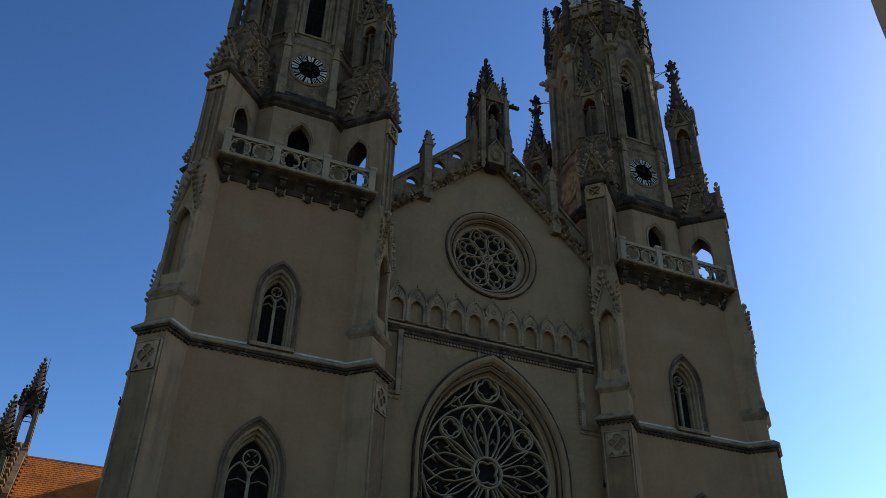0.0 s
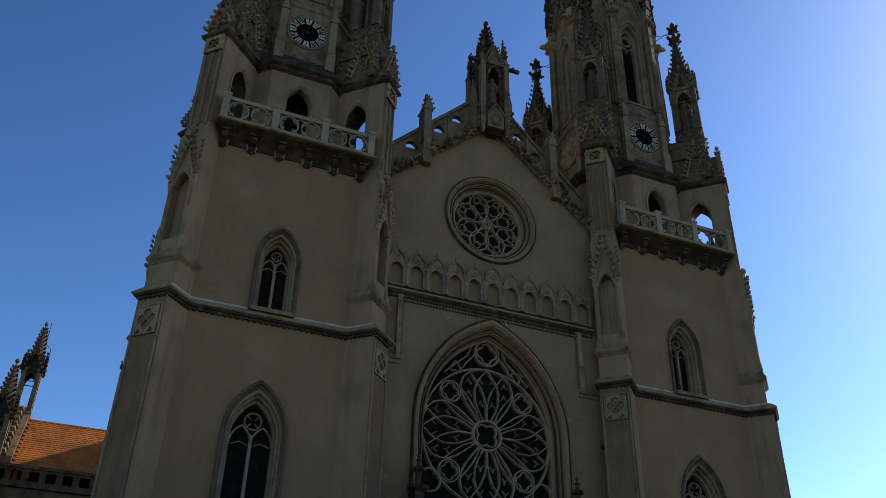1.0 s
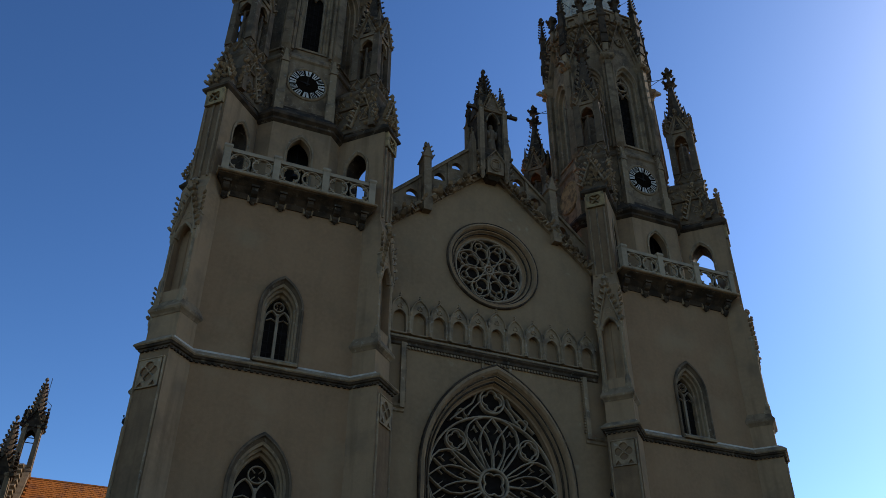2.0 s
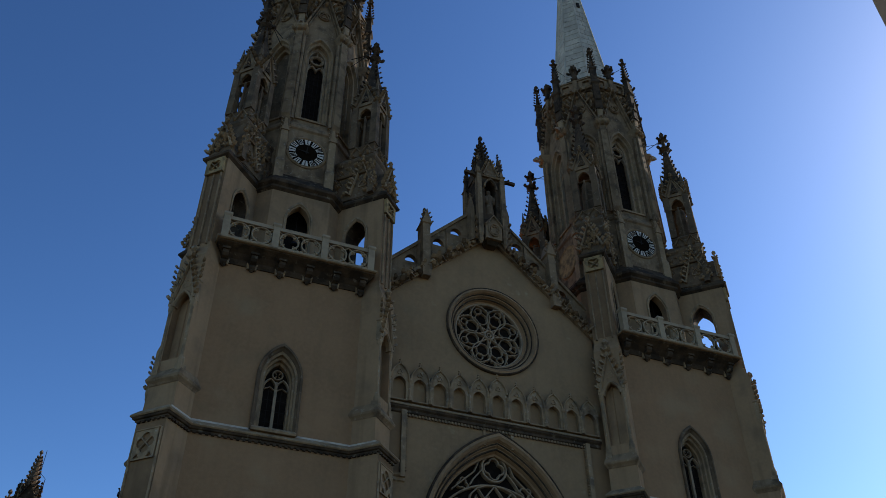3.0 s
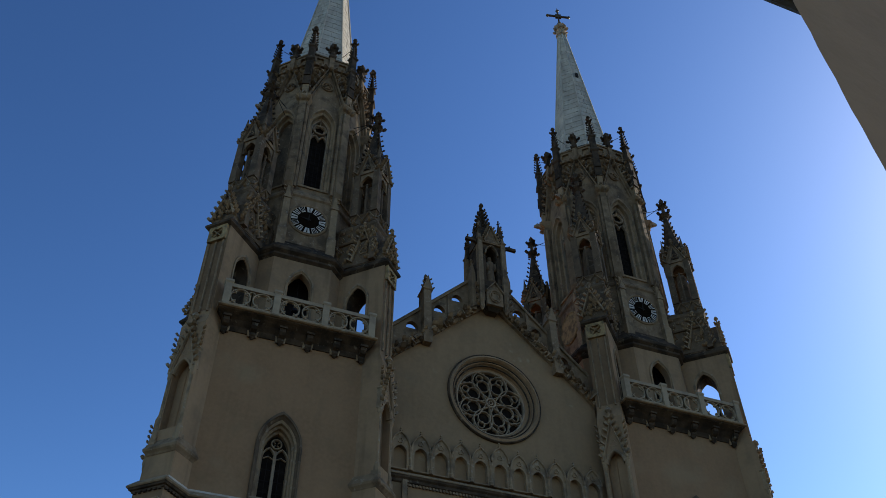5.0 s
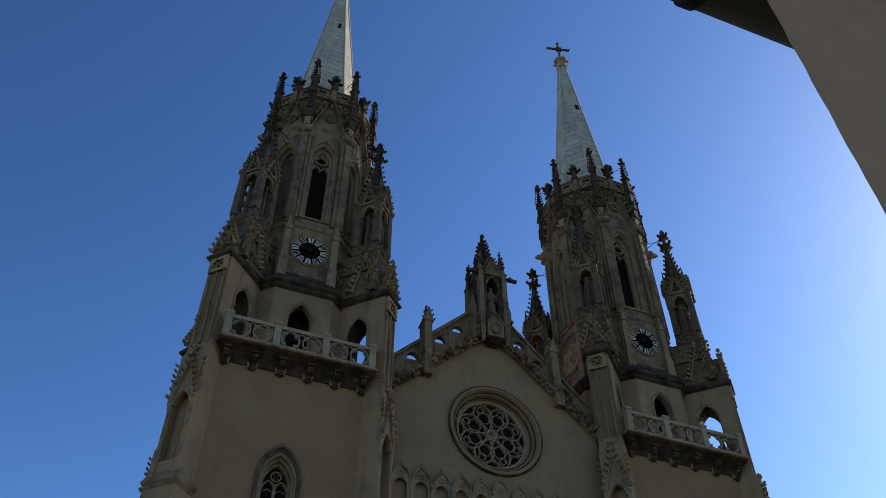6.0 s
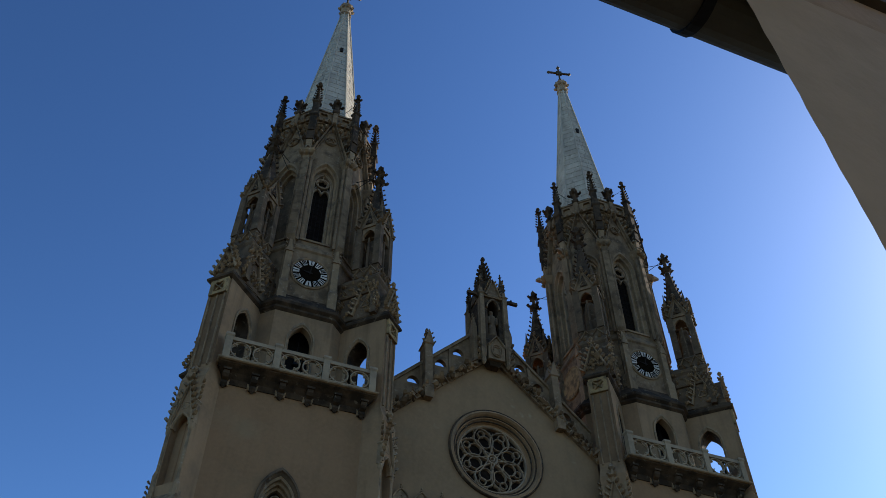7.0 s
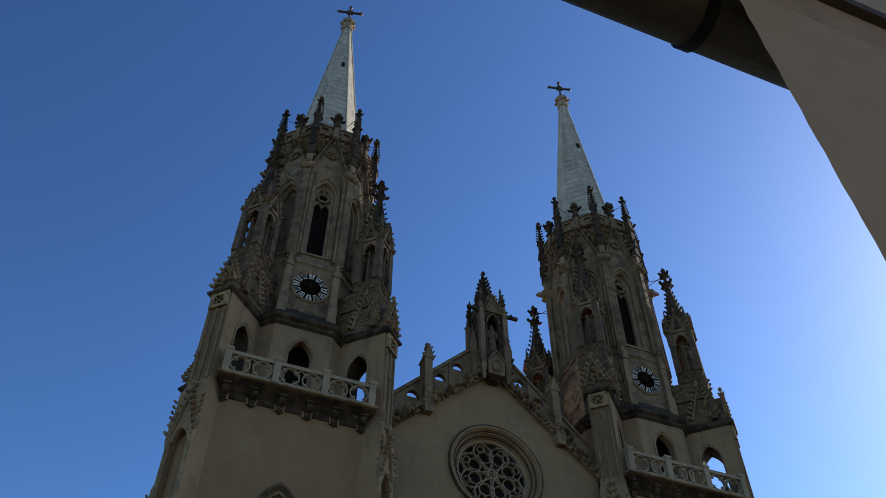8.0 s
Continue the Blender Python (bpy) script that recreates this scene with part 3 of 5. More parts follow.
for x in (-2.84, -.96, .96, 2.84):
    p = Shape().rects([(x - .13, x + .13, -4.2, -3.92, 21.78), (x - .13, x + .13, -4.2, -3.92, 22.8), (x - .17, x + .17, -4.24, -3.88, 22.88), (x - .15, x + .15, -4.22, -3.9, 22.98), (x - .02, x + .02, -4.1, -4.02, 23.06)])
    part("balustrade_post", p, PALE, balcony)

# ---- octagon ----
T8 = math.pi / 8


def oct_face(k, apo):
    """Places the plane (x, z) on face k of the octagon, with y = 0 on its surface."""
    return turn(45 * k) @ turn(0, 0, -apo)


AP0, AP1, AP2 = 2.98, 2.64, 2.55
half = math.tan(T8)
for k in range(8):
    h = AP0 * half
    hole = [arch(.47, 21.85, 24.35)] if k % 2 == 0 else []
    part("octagon_wall", Shape().holed([(-h, 21.6), (h, 21.6), (h, 26.05), (-h, 26.05)], hole, 0, .35), BUTTRESS, tower, m=oct_face(k, AP0))
# Solid near-black core paints the darkness seen through the arches.
part("dark_chamber", Shape().lathe(8, [(2.2, 21.7), (2.2, 26.0)], T8), DARK, tower, "near-black core that paints the unlit chamber's darkness")
fr = Shape()
stepped(fr, [(arch(.60, 21.85, 24.35), .01), (arch(.60, 21.85, 24.35), -.05), (arch(.53, 21.85, 24.35), -.06), (arch(.48, 21.85, 24.35), .02)])
arch_frame = fr.mesh("arch_frame", TRIM)
for k in range(0, 8, 2):
    part("arch_frame", arch_frame, None, tower, m=oct_face(k, AP0))
lm = Shape().lathe(8, [(.10, 23.2), (.17, 23.25), (.12, 23.5), (.03, 23.56)], y=-2.78).tube([(0, -2.78, 23.5), (0, -2.6, 24.9)], .012)
part("hanging_lamp", lm, IRON, tower, "small dark lamp in the arch")
# Octagon cornice: mossy skirt, and shadows painted in by the dark stone.
cor = Shape().lathe(8, [(AP0 / math.cos(T8), 25.75), (3.36, 25.85), (3.36, 25.95), (3.50, 26.05), (3.52, 26.18), (3.42, 26.26), (3.0, 26.85), (2.98, 26.95)], T8)
part("octagon_cornice", cor, SOOT_SHADE, tower, "moulded cornice with a mossy sloping skirt, darkened for shade")
cs = Shape().lathe(8, [(AP1 / math.cos(T8), 26.8), (AP1 / math.cos(T8), 29.9), (AP1 / math.cos(T8) + .08, 29.98), (AP1 / math.cos(T8) + .08, 30.1), (AP2 / math.cos(T8), 30.45)], T8)
part("clock_stage", cs, STONE, tower, "weathered stone clock stage")


def clock(parent, k):
    m = oct_face(k, AP1)
    s = Shape().loft([[(x, y, z) for x, z in ring(r, 0, 28.6, 48)] for r, y in ((.92, .02), (.92, -.05), (.86, -.09), (.81, -.05), (.80, -.03))], caps=False)
    c = part("clock", s, TRIM, parent, "round clock dial with pale numeral plates", m)
    part("dial", Shape().loft([[(x, y, z) for x, z in ring(.81, 0, 28.6, 48)] for y in (.0, -.035)]), DIAL_BLACK, c)
    for i in range(12):
        a = math.pi / 6 * i
        p = Shape()
        pts = []
        for rr, da in ((.5, -.17), (.5, .17), (.79, .19), (.79, -.19)):
            pts.append((rr * math.sin(a + da), 28.6 + rr * math.cos(a + da)))
        p.loft([[(x, y, z) for x, z in pts] for y in (-.03, -.055)])
        plate = part("numeral_plate", p, DIAL_WHITE, c)
        strokes = Shape()
        for off in ((0,), (-.05, .05), (-.07, 0, .07))[i % 3]:
            q = [((r0) * math.sin(a) + (off + dw) * math.cos(a), 28.6 + r0 * math.cos(a) - (off + dw) * math.sin(a)) for r0, dw in ((.53, -.018), (.53, .018), (.77, .024), (.77, -.024))]
            strokes.loft([[(x, y, z) for x, z in q] for y in (-.056, -.064)])
        part("numeral", strokes, DIAL_BLACK, plate)
    for a, ln, w in ((math.radians(-82), .42, .05), (math.radians(4), .66, .035)):
        d = Vector((math.sin(a), math.cos(a)))
        s_ = Vector((d.y, -d.x)) * w
        o = Vector((0, 28.6))
        pts = [o - d * .12 - s_ * .5, o - s_, o + d * ln, o + s_, o - d * .12 + s_ * .5]
        part("clock_hand", Shape().loft([[(p.x, y, p.y) for p in pts] for y in (-.075, -.09)]), LEAD, c)


clock(tower, 0)
blank = Shape().loft([[(x, y, z) for x, z in ring(r, 0, 28.6, 40)] for r, y in ((.92, .02), (.92, -.05), (.86, -.09), (.80, -.05))])
blank_mesh = blank.mesh("blank_medallion", OCHRE)
for k in (2, 6, 4):
    part("blank_medallion", blank_mesh, None, tower, "ochre stone medallion without a dial", oct_face(k, AP1))
# small pinnacles that flank the clock faces
cp = Shape().rects([(-.2, .2, -.26, .12, 26.6), (-.2, .2, -.26, .12, 27.6), (-.15, .15, -.2, .12, 27.75), (-.15, .15, -.2, .12, 29.6)])
cp.loft([[(-.19, y, 29.5), (.19, y, 29.5), (0, y, 30.1)] for y in (-.25, .1)])
cp.lathe(4, [(.17, 29.6), (.04, 30.7)], math.pi / 4, 0, -.08).finial(0, -.08, 30.45, .26)
for i in range(3):
    for sx in (-1, 1):
        cp.leaf((sx * .1, -.1, 29.8 + .25 * i), (sx, 0, 0), .14)
flank = cp.mesh("clock_pinnacle", TRIM)
for k in range(0, 8, 2):
    for sx in (-1, 1):
        part("clock_pinnacle", flank, None, tower, m=oct_face(k, AP1) @ turn(0, sx * 1.10, 0))

# belfry: walls with lancets, vertex shafts, gables
h2 = AP2 * half
ZS = 35.4
wall_mesh = Shape().holed([(-h2, 30.4), (h2, 30.4), (h2, 40.9), (-h2, 40.9)], [arch(.68, 30.75, ZS, 1.15)], 0, .3).mesh("belfry_wall", STONE)
for k in range(8):
    part("belfry_wall", wall_mesh, None, tower, "weathered stone belfry wall with a tall lancet", oct_face(k, AP2))
fm = Shape()
stepped(fm, [(arch(.74, 30.68, ZS, 1.15), .02), (arch(.74, 30.68, ZS, 1.15), -.07), (arch(.66, 30.78, ZS, 1.15), -.08), (arch(.62, 30.85, ZS, 1.15), .06), (arch(.54, 30.95, ZS, 1.15), .10), (arch(.52, 31.0, ZS, 1.15), .30), (arch(.44, 31.1, ZS, 1.15), .32), (arch(.42, 31.1, ZS, 1.15), .7)])
lancet_frame = fm.mesh("lancet", TRIM)
ft = Shape()
ft.rib(arch(.205, 34.3, 34.7, 1, 6, -.205)[2:], .075, .4, .52).rib(arch(.205, 34.3, 34.7, 1, 6, .205)[2:], .075, .4, .52)
ft.rib(ring(.33, 0, 35.55, 24), .07, .4, .52, True).rib(foils(.28, 0, 35.55, 5, 7, math.pi / 2), .05, .42, .52, True)
ft.rib([(-.42, 34.85), (-.3, 35.2)], .06, .4, .52).rib([(.42, 34.85), (.3, 35.2)], .06, .4, .52).rib([(0, 35.88), (0, 36.3)], .06, .4, .52)
ft.rib(arch(.425, 31.1, ZS, 1.15)[1:] + [(-.425, 31.1)], .06, .34, .5)
ft.box(-.46, .46, .22, .6, 31.0, 31.1)
lancet_tracery = ft.mesh("tracery", TRACERY)
fl = Shape().holed(arch(.44, 31.0, ZS, 1.15), [], .60, .63)
lancet_pane = fl.mesh("pane", GLASS)
fg = Shape()
for i in range(14):
    fg.box(-.42, .42, .57, .59, 31.3 + .29 * i, 31.318 + .29 * i)
for x in (-.21, 0, .21):
    fg.box(x - .009, x + .009, .57, .59, 31.1, 35.1)
lancet_grid = fg.mesh("window_grid", LEAD)
blind = Shape().holed(arch(.44, 31.0, ZS, 1.15), [], .5, .63).mesh("blind_panel", MOULD)
gs = Shape()
gs.rib([(-h2 - .02, 36.9), (0, 40.3), (h2 + .02, 36.9)], .13, -.2, .05)
gs.rib([(-h2 + .2, 37.2), (0, 40.0), (h2 - .2, 37.2)], .07, -.1, .05)
gs.rib(foils(.24, 0, 38.6, 3, 6, math.pi / 2), .06, -.08, .02, True)
gs.rib(ring(.3, 0, 38.6, 20), .05, -.08, .02, True)
for i in range(6):
    f = (i + .4) / 6
    for sx in (-1, 1):
        gs.leaf((sx * h2 * (1 - f), -.18, 37.0 + 3.35 * f), (sx, -.5, 0), .3)
gs.rects([(-.13, .13, -.26, .0, 40.0), (-.13, .13, -.26, 0, 41.0)])
gable = gs.mesh("gable", STONE)
kn = Shape().rects([(-.15, .15, -.28, .02, 41.0), (-.2, .2, -.33, .07, 41.08), (-.2, .2, -.33, .07, 41.2), (-.11, .11, -.24, -.02, 41.3), (-.11, .11, -.24, -.02, 41.6), (-.24, .24, -.37, .11, 41.85), (-.22, .22, -.35, .09, 42.05), (-.1, .1, -.23, -.03, 42.15), (-.13, .13, -.26, 0, 42.35), (-.03, .03, -.16, -.1, 42.45)])
for k in range(4):
    kn.leaf((.2 * math.sin(k * math.pi / 2), -.13 + .2 * math.cos(k * math.pi / 2), 41.8), (math.sin(k * math.pi / 2), math.cos(k * math.pi / 2), 0), .26)
knop = kn.mesh("gable_finial", SOOT_SHADE)
pp = Shape()
pp.holed([(-h2, 40.2), (h2, 40.2), (h2, 41.0), (-h2, 41.0)], [foils(.26, sx * .62, 40.6) for sx in (-1, 1)], -.12, .02)
pp.box(-h2 - .05, h2 + .05, -.18, .06, 40.95, 41.06).box(-h2, h2, -.16, .04, 40.12, 40.22)
for sx in (-1, 1):
    pp.rib(ring(.32, sx * .62, 39.65, 16), .06, -.1, .02, True)
    pp.rib([(sx * .3, 39.9), (sx * .85, 38.2)], .06, -.1, .02)
for i in range(7):
    pp.leaf((-h2 + .15 + i * (2 * h2 - .3) / 6, -.12, 40.0), (0, -1, 0), .22)
    pp.leaf((-h2 + .1 + i * (2 * h2 - .2) / 6, -.1, 39.55 - .12 * (i % 2)), (.2 * (i - 3), -1, 0), .26)
for sx in (-1, 1):
    for i in range(4):
        pp.leaf((sx * (h2 - .08 - .06 * i), -.08, 38.1 + .36 * i), (sx * .3, -1, 0), .28)
parapet = pp.mesh("parapet", STONE)
for k in range(8):
    win = part("lancet", lancet_frame, None, tower, m=oct_face(k, AP2))
    if k % 2 == 0:
        part("tracery", lancet_tracery, None, win)
        part("pane", lancet_pane, None, win, "dark belfry glazing")
        part("window_grid", lancet_grid, None, win)
    else:
        part("blind_panel", blind, None, win)
    part("gable", gable, None, tower, "crocketed stone gable over a lancet", oct_face(k, AP2))
    part("parapet", parapet, None, tower, m=oct_face(k, AP2))
    part("gable_finial", knop, None, tower, "soot-black leaf finial", oct_face(k, AP2))
vs = Shape().rects([(-.19, .19, -.2, .2, 27.0), (-.19, .19, -.2, .2, 30.3), (-.19, .19, -.34, .2, 30.6), (-.16, .16, -.30, .2, 36.6)])
vs.lathe(8, [(.09, 30.4), (.09, 36.4)], 0, .24, -.12).lathe(8, [(.09, 30.4), (.09, 36.4)], 0, -.24, -.12)
shaft = vs.mesh("corner_shaft", STONE)
cap = Shape().rects([(-.2, .2, -.22, .2, 36.5), (-.36, .36, -.42, .2, 36.95), (-.38, .38, -.44, .2, 37.05), (-.22, .22, -.26, .2, 37.2)])
for sx in (-1, 0, 1):
    cap.leaf((sx * .2, -.25, 36.7), (sx * .6, -1, 0), .3)
cap.rects([(-.13, .13, -.3, -.1, 37.1), (-.16, .16, -.34, -.06, 37.9), (-.1, .1, -.28, -.1, 38.2)])
capital = cap.mesh("carved_capital", TRIM)
cr = Shape().rects([(-.19, .19, -.24, .14, 38.2), (-.17, .17, -.22, .12, 40.3), (-.25, .25, -.3, .2, 40.4), (-.25, .25, -.3, .2, 40.52), (-.17, .17, -.22, .12, 40.65), (-.15, .15, -.2, .1, 41.6), (-.22, .22, -.27, .17, 41.68), (-.22, .22, -.27, .17, 41.78), (-.13, .13, -.18, .08, 41.9)])
cr.lathe(4, [(.2, 41.8), (.05, 43.2)], math.pi / 4, 0, -.05).finial(0, -.05, 42.95, .46)
for i in range(5):
    for sx in (-1, 1):
        cr.leaf((sx * (.15 - .02 * i), -.05, 41.95 + .24 * i), (sx, 0, 0), .14)
        cr.leaf((0, -.05 + sx * (.15 - .02 * i), 41.95 + .24 * i), (0, sx, 0), .14)
cr.loft([[(-.17, y, 38.9), (.17, y, 38.9), (0, y, 39.6)] for y in (-.3, -.2)])
crown = cr.mesh("crown_pinnacle", SOOT_SHADE)
ga = Shape()
ga.loft([[(-.1, -.2, 37.0), (.1, -.2, 37.0), (.1, -.2, 37.25), (-.1, -.2, 37.25)], [(-.09, -.55, 37.05), (.09, -.55, 37.05), (.09, -.55, 37.3), (-.09, -.55, 37.3)],
         [(-.13, -.75, 37.08), (.13, -.75, 37.08), (.11, -.75, 37.4), (-.11, -.75, 37.4)], [(-.04, -1.0, 37.12), (.04, -1.0, 37.12), (.04, -1.0, 37.25), (-.04, -1.0, 37.25)]])
ga.leaf((.1, -.5, 37.2), (1, -.3, 0), .26).leaf((-.1, -.5, 37.2), (-1, -.3, 0), .26)
gargoyle = ga.mesh("gargoyle", TRACERY)
RV = AP2 / math.cos(T8)
for k in range(8):
    m = turn(45 * k + 22.5) @ turn(0, 0, -RV)
    part("corner_shaft", shaft, None, tower, m=m)
    part("carved_capital", capital, None, tower, m=m)
    part("crown_pinnacle", crown, None, tower, "soot-dark crocketed crown pinnacle", m @ turn(0, 0, -.16, -.25))
    if k in (1, 2, 5, 6):
        part("gargoyle", gargoyle, None, tower, m=m @ turn(0, 0, 0, 5.0) @ Matrix.Diagonal((.85, .85, .86, 1)))

# spire of ashlar blocks with ribbed edges
r0, z0, z1, r1 = 2.06, 40.6, 56.9, .29


def spire_r(z):
    return r0 + (r1 - r0) * (z - z0) / (z1 - z0)


spire = part("spire", Shape().lathe(8, [(r0 - .03, z0), (r1 - .02, z1)], T8), SPIRE, tower, "pale ashlar spire with stained courses")
z, i = z0, 0
while z < z1 - .1:
    zt = min(z + (.58 if i % 3 else .5), z1)
    a0, a1 = spire_r(z + .012) * math.cos(T8), spire_r(zt - .012) * math.cos(T8)
    cut = (-1, 1) if a0 < 1.0 else (-1, (-.1, .22)[i % 2], 1)
    for u, v in zip(cut, cut[1:]):
        e0, e1 = a0 * half, a1 * half
        g = .010
        block = Shape().loft([[(u * e0 + g, -a0 + d, z + .012), (v * e0 - g, -a0 + d, z + .012), (v * e1 - g, -a1 + d, zt - .012), (u * e1 + g, -a1 + d, zt - .012)] for d in (.06, .004)]
                             + [[(u * e0 + 2 * g, -a0 - .006, z + .024), (v * e0 - 2 * g, -a0 - .006, z + .024), (v * e1 - 2 * g, -a1 - .006, zt - .024), (u * e1 + 2 * g, -a1 - .006, zt - .024)]]).mesh("ashlar_block", SPIRE)
        for k in range(8):
            part("ashlar_block", block, None, spire, m=turn(45 * k))
    z, i = zt, i + 1
er = Shape()
for k in range(8):
    a = T8 + k * math.pi / 4
    er.tube([((r0 + .01) * math.sin(a), -(r0 + .01) * math.cos(a), z0), ((r1 + .01) * math.sin(a), -(r1 + .01) * math.cos(a), z1)], .055, 5)
part("edge_ribs", er, SPIRE, tower)
part("roof_deck", Shape().lathe(8, [(2.45, 40.5), (2.45, 40.6)], T8), LEAD, tower)
for k, zz in ((0, 50.6), (3, 46.0), (5, 50.6)):
    rr = (r0 + (r1 - r0) * (zz - z0) / (z1 - z0)) * math.cos(T8)
    part("spire_hatch", Shape().box(-.10, .10, -.07, .2, zz, zz + .45), LEAD, tower, "small dark hatch in the spire", oct_face(k, rr))
ca = Shape().lathe(12, [(.28, 56.2), (.42, 56.32), (.42, 56.46), (.31, 56.56), (.31, 56.8), (.40, 57.05), (.48, 57.25), (.5, 57.42), (.36, 57.5), (.34, 57.62), (.2, 57.85), (.1, 58.1)])
for k in range(8):
    a = k * math.pi / 4
    o = (math.sin(a), -math.cos(a), 0)
    ca.leaf((.32 * o[0], .32 * o[1], 57.05), o, .3).leaf((.25 * o[0], .25 * o[1], 57.45), o, .24)
part("spire_capital", ca, TRACERY, tower, "foliate capital at the spire's tip", turn(0, 0, 0, .62))
cx = Shape().lathe(8, [(.07, 57.9), (.16, 58.15), (.07, 58.3), (.075, 59.9), (.03, 59.95)])
cx.rects([(-.82, .82, -.06, .06, 59.06), (-.82, .82, -.06, .06, 59.2)])
cx.tube([(0, 0, 59.9), (0, 0, 60.25)], .03)
for x, z in ((-.82, 59.13), (.82, 59.13), (0, 59.9)):
    cx.lathe(6, [(.03, z - .16), (.15, z), (.03, z + .16)], x=x)
cx.rects([(-.22, .22, -.08, .08, 58.92), (-.22, .22, -.08, .08, 59.34)])
part("cross", cx, GILT, tower, "tarnished metal cross", turn(-14, 0, 0, .62))
def rod(a, b, r):
    part("tie_rod", Shape().tube([a, b], r, 5), IRON, tower)


for sx in (-1, 1):
    for sy in (-1, 1):
        rod((sx * 2.8, sy * 2.8, 37.0), (sx * 1.8, sy * 1.8, 36.3), .018)
        rod((sx * 2.8, sy * 2.8, 36.7), (sx * 1.8, sy * 1.8, 36.9), .018)
for k in range(8):
    a = T8 + k * math.pi / 4
    b = a + math.pi / 4
    rod((2.7 * math.sin(a), -2.7 * math.cos(a), 42.7), (1.75 * math.sin(a), -1.75 * math.cos(a), 42.9), .016)
    rod((1.93 * math.sin(a), -1.93 * math.cos(a), 42.2), (1.93 * math.sin(b), -1.93 * math.cos(b), 42.2), .014)
tower_2 = copy_thing(tower, turn(0, A, YT))

# ---- gabled facade between the towers ----
YR = 0.68
RAKE, TOP = 0.897, 26.06
facade = thing("church_facade", turn(0, 0, YR), "plastered gabled church front with rose windows", "church front")
W = 4.75
BK, BH, BS = .768, 3.02, 12.05
ZR = 21.15
fw = Shape().holed([(-W, 0), (W, 0), (W, TOP - RAKE * W), (0, TOP), (-W, TOP - RAKE * W)],
                   [arch(BH - .15, 6.2, BS, BK, 16), ring(1.92, 0, ZR, 56)], 0, .8)
part("gable_wall", fw, FACADE, facade, "grey-cream plaster, stained and patched")
mr = Shape()
stepped(mr, [([(x, z) for x, z in ring(r, 0, ZR, 56)], y) for r, y in ((2.04, .03), (2.04, -.1), (1.94, -.14), (1.88, -.06), (1.84, .05), (1.76, .07), (1.73, .18), (1.65, .20), (1.62, .32), (1.55, .34), (1.55, .6))])
rose = part("rose_window", mr, BUTTRESS, facade, "round rose window with eight petals")
part("pane", Shape().loft([[(x, y, z) for x, z in ring(1.6, 0, ZR, 40)] for y in (.5, .54)]), GLASS, rose, "dark leaded glass")


def petal(r0, r1, w, n=12):
    """A pointed petal along +z from r0 to r1, w wide."""
    out = []
    for i in range(n + 1):
        f = i / n
        out.append((w / 2 * math.sin(math.pi * f ** 1.25) ** .8, r0 + (r1 - r0) * f))
    return out + [(-x, z) for x, z in reversed(out[1:-1])]


def rolled(pts, a, z0):
    return [(x * math.cos(a) + z * math.sin(a), z0 - x * math.sin(a) + z * math.cos(a)) for x, z in pts]


t = Shape()
t.rib(ring(.2, 0, ZR, 20), .09, .36, .5, True).rib(ring(.09, 0, ZR, 12), .05, .36, .5, True)
t.rib(ring(1.52, 0, ZR, 56), .085, .36, .5, True)
for k in range(8):
    a = (k + .5) * math.pi / 4
    t.rib(rolled(petal(.22, 1.50, .84), a, ZR), .048, .36, .5, True)
    t.rib(rolled(ring(.15, 0, 1.2, 16), a, ZR), .036, .38, .5, True)
    t.rib(rolled([(x * .95, z) for x, z in ring(.28, 0, .82, 18)], a, ZR), .036, .38, .5, True)
    b = a + math.pi / 8
    t.rib(rolled([(-.3, 1.42), (-.2, 1.26), (-.07, 1.25), (0, 1.12), (.07, 1.25), (.2, 1.26), (.3, 1.42)], b, ZR), .036, .38, .5)
part("tracery", t, TRACERY, rose, "pale stone tracery")
# Dark rings paint the crevice shade between the rose's steps.
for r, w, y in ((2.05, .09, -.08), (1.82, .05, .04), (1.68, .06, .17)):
    part("ring_moulding", Shape().rib(ring(r, 0, ZR, 56), w, y, y + .12, True), SOOT_SHADE, rose, "ring moulding darkened as crevice shade")
mb = Shape()
stepped(mb, [(arch(BH + d, 6.0, BS, BK, 16), y) for d, y in ((.05, .03), (.05, -.12), (-.05, -.16), (-.12, -.08), (-.16, .06), (-.24, .08), (-.27, .2), (-.36, .22), (-.40, .36), (-.46, .38), (-.46, .7))])
big = part("great_window", mb, BUTTRESS, facade, "great pointed window filled by a rose")
part("pane", Shape().holed(arch(BH - .4, 6.1, BS, BK, 16), [], .62, .66), GLASS, big, "dark leaded glass")
# Dark ribs put the shade of the arch's creases into colour.
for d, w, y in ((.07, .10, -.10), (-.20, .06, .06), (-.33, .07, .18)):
    part("arch_moulding", Shape().rib([(x, z) for x, z in arch(BH + d, 6.0, BS, BK, 16)[1:]] + [(-BH - d, 6.0)], w, y, y + .12), SOOT_SHADE, big, "arch moulding darkened as crevice shade")
t = Shape()
ZB, Y0, Y1 = 12.0, .46, .62
t.rib(ring(2.58, 0, ZB, 64), .075, Y0, Y1, True)
t.rib(ring(.56, 0, ZB, 32), .10, Y0, Y1, True).rib(foils(.47, 0, ZB, 4, 8), .06, Y0 + .03, Y1, True)
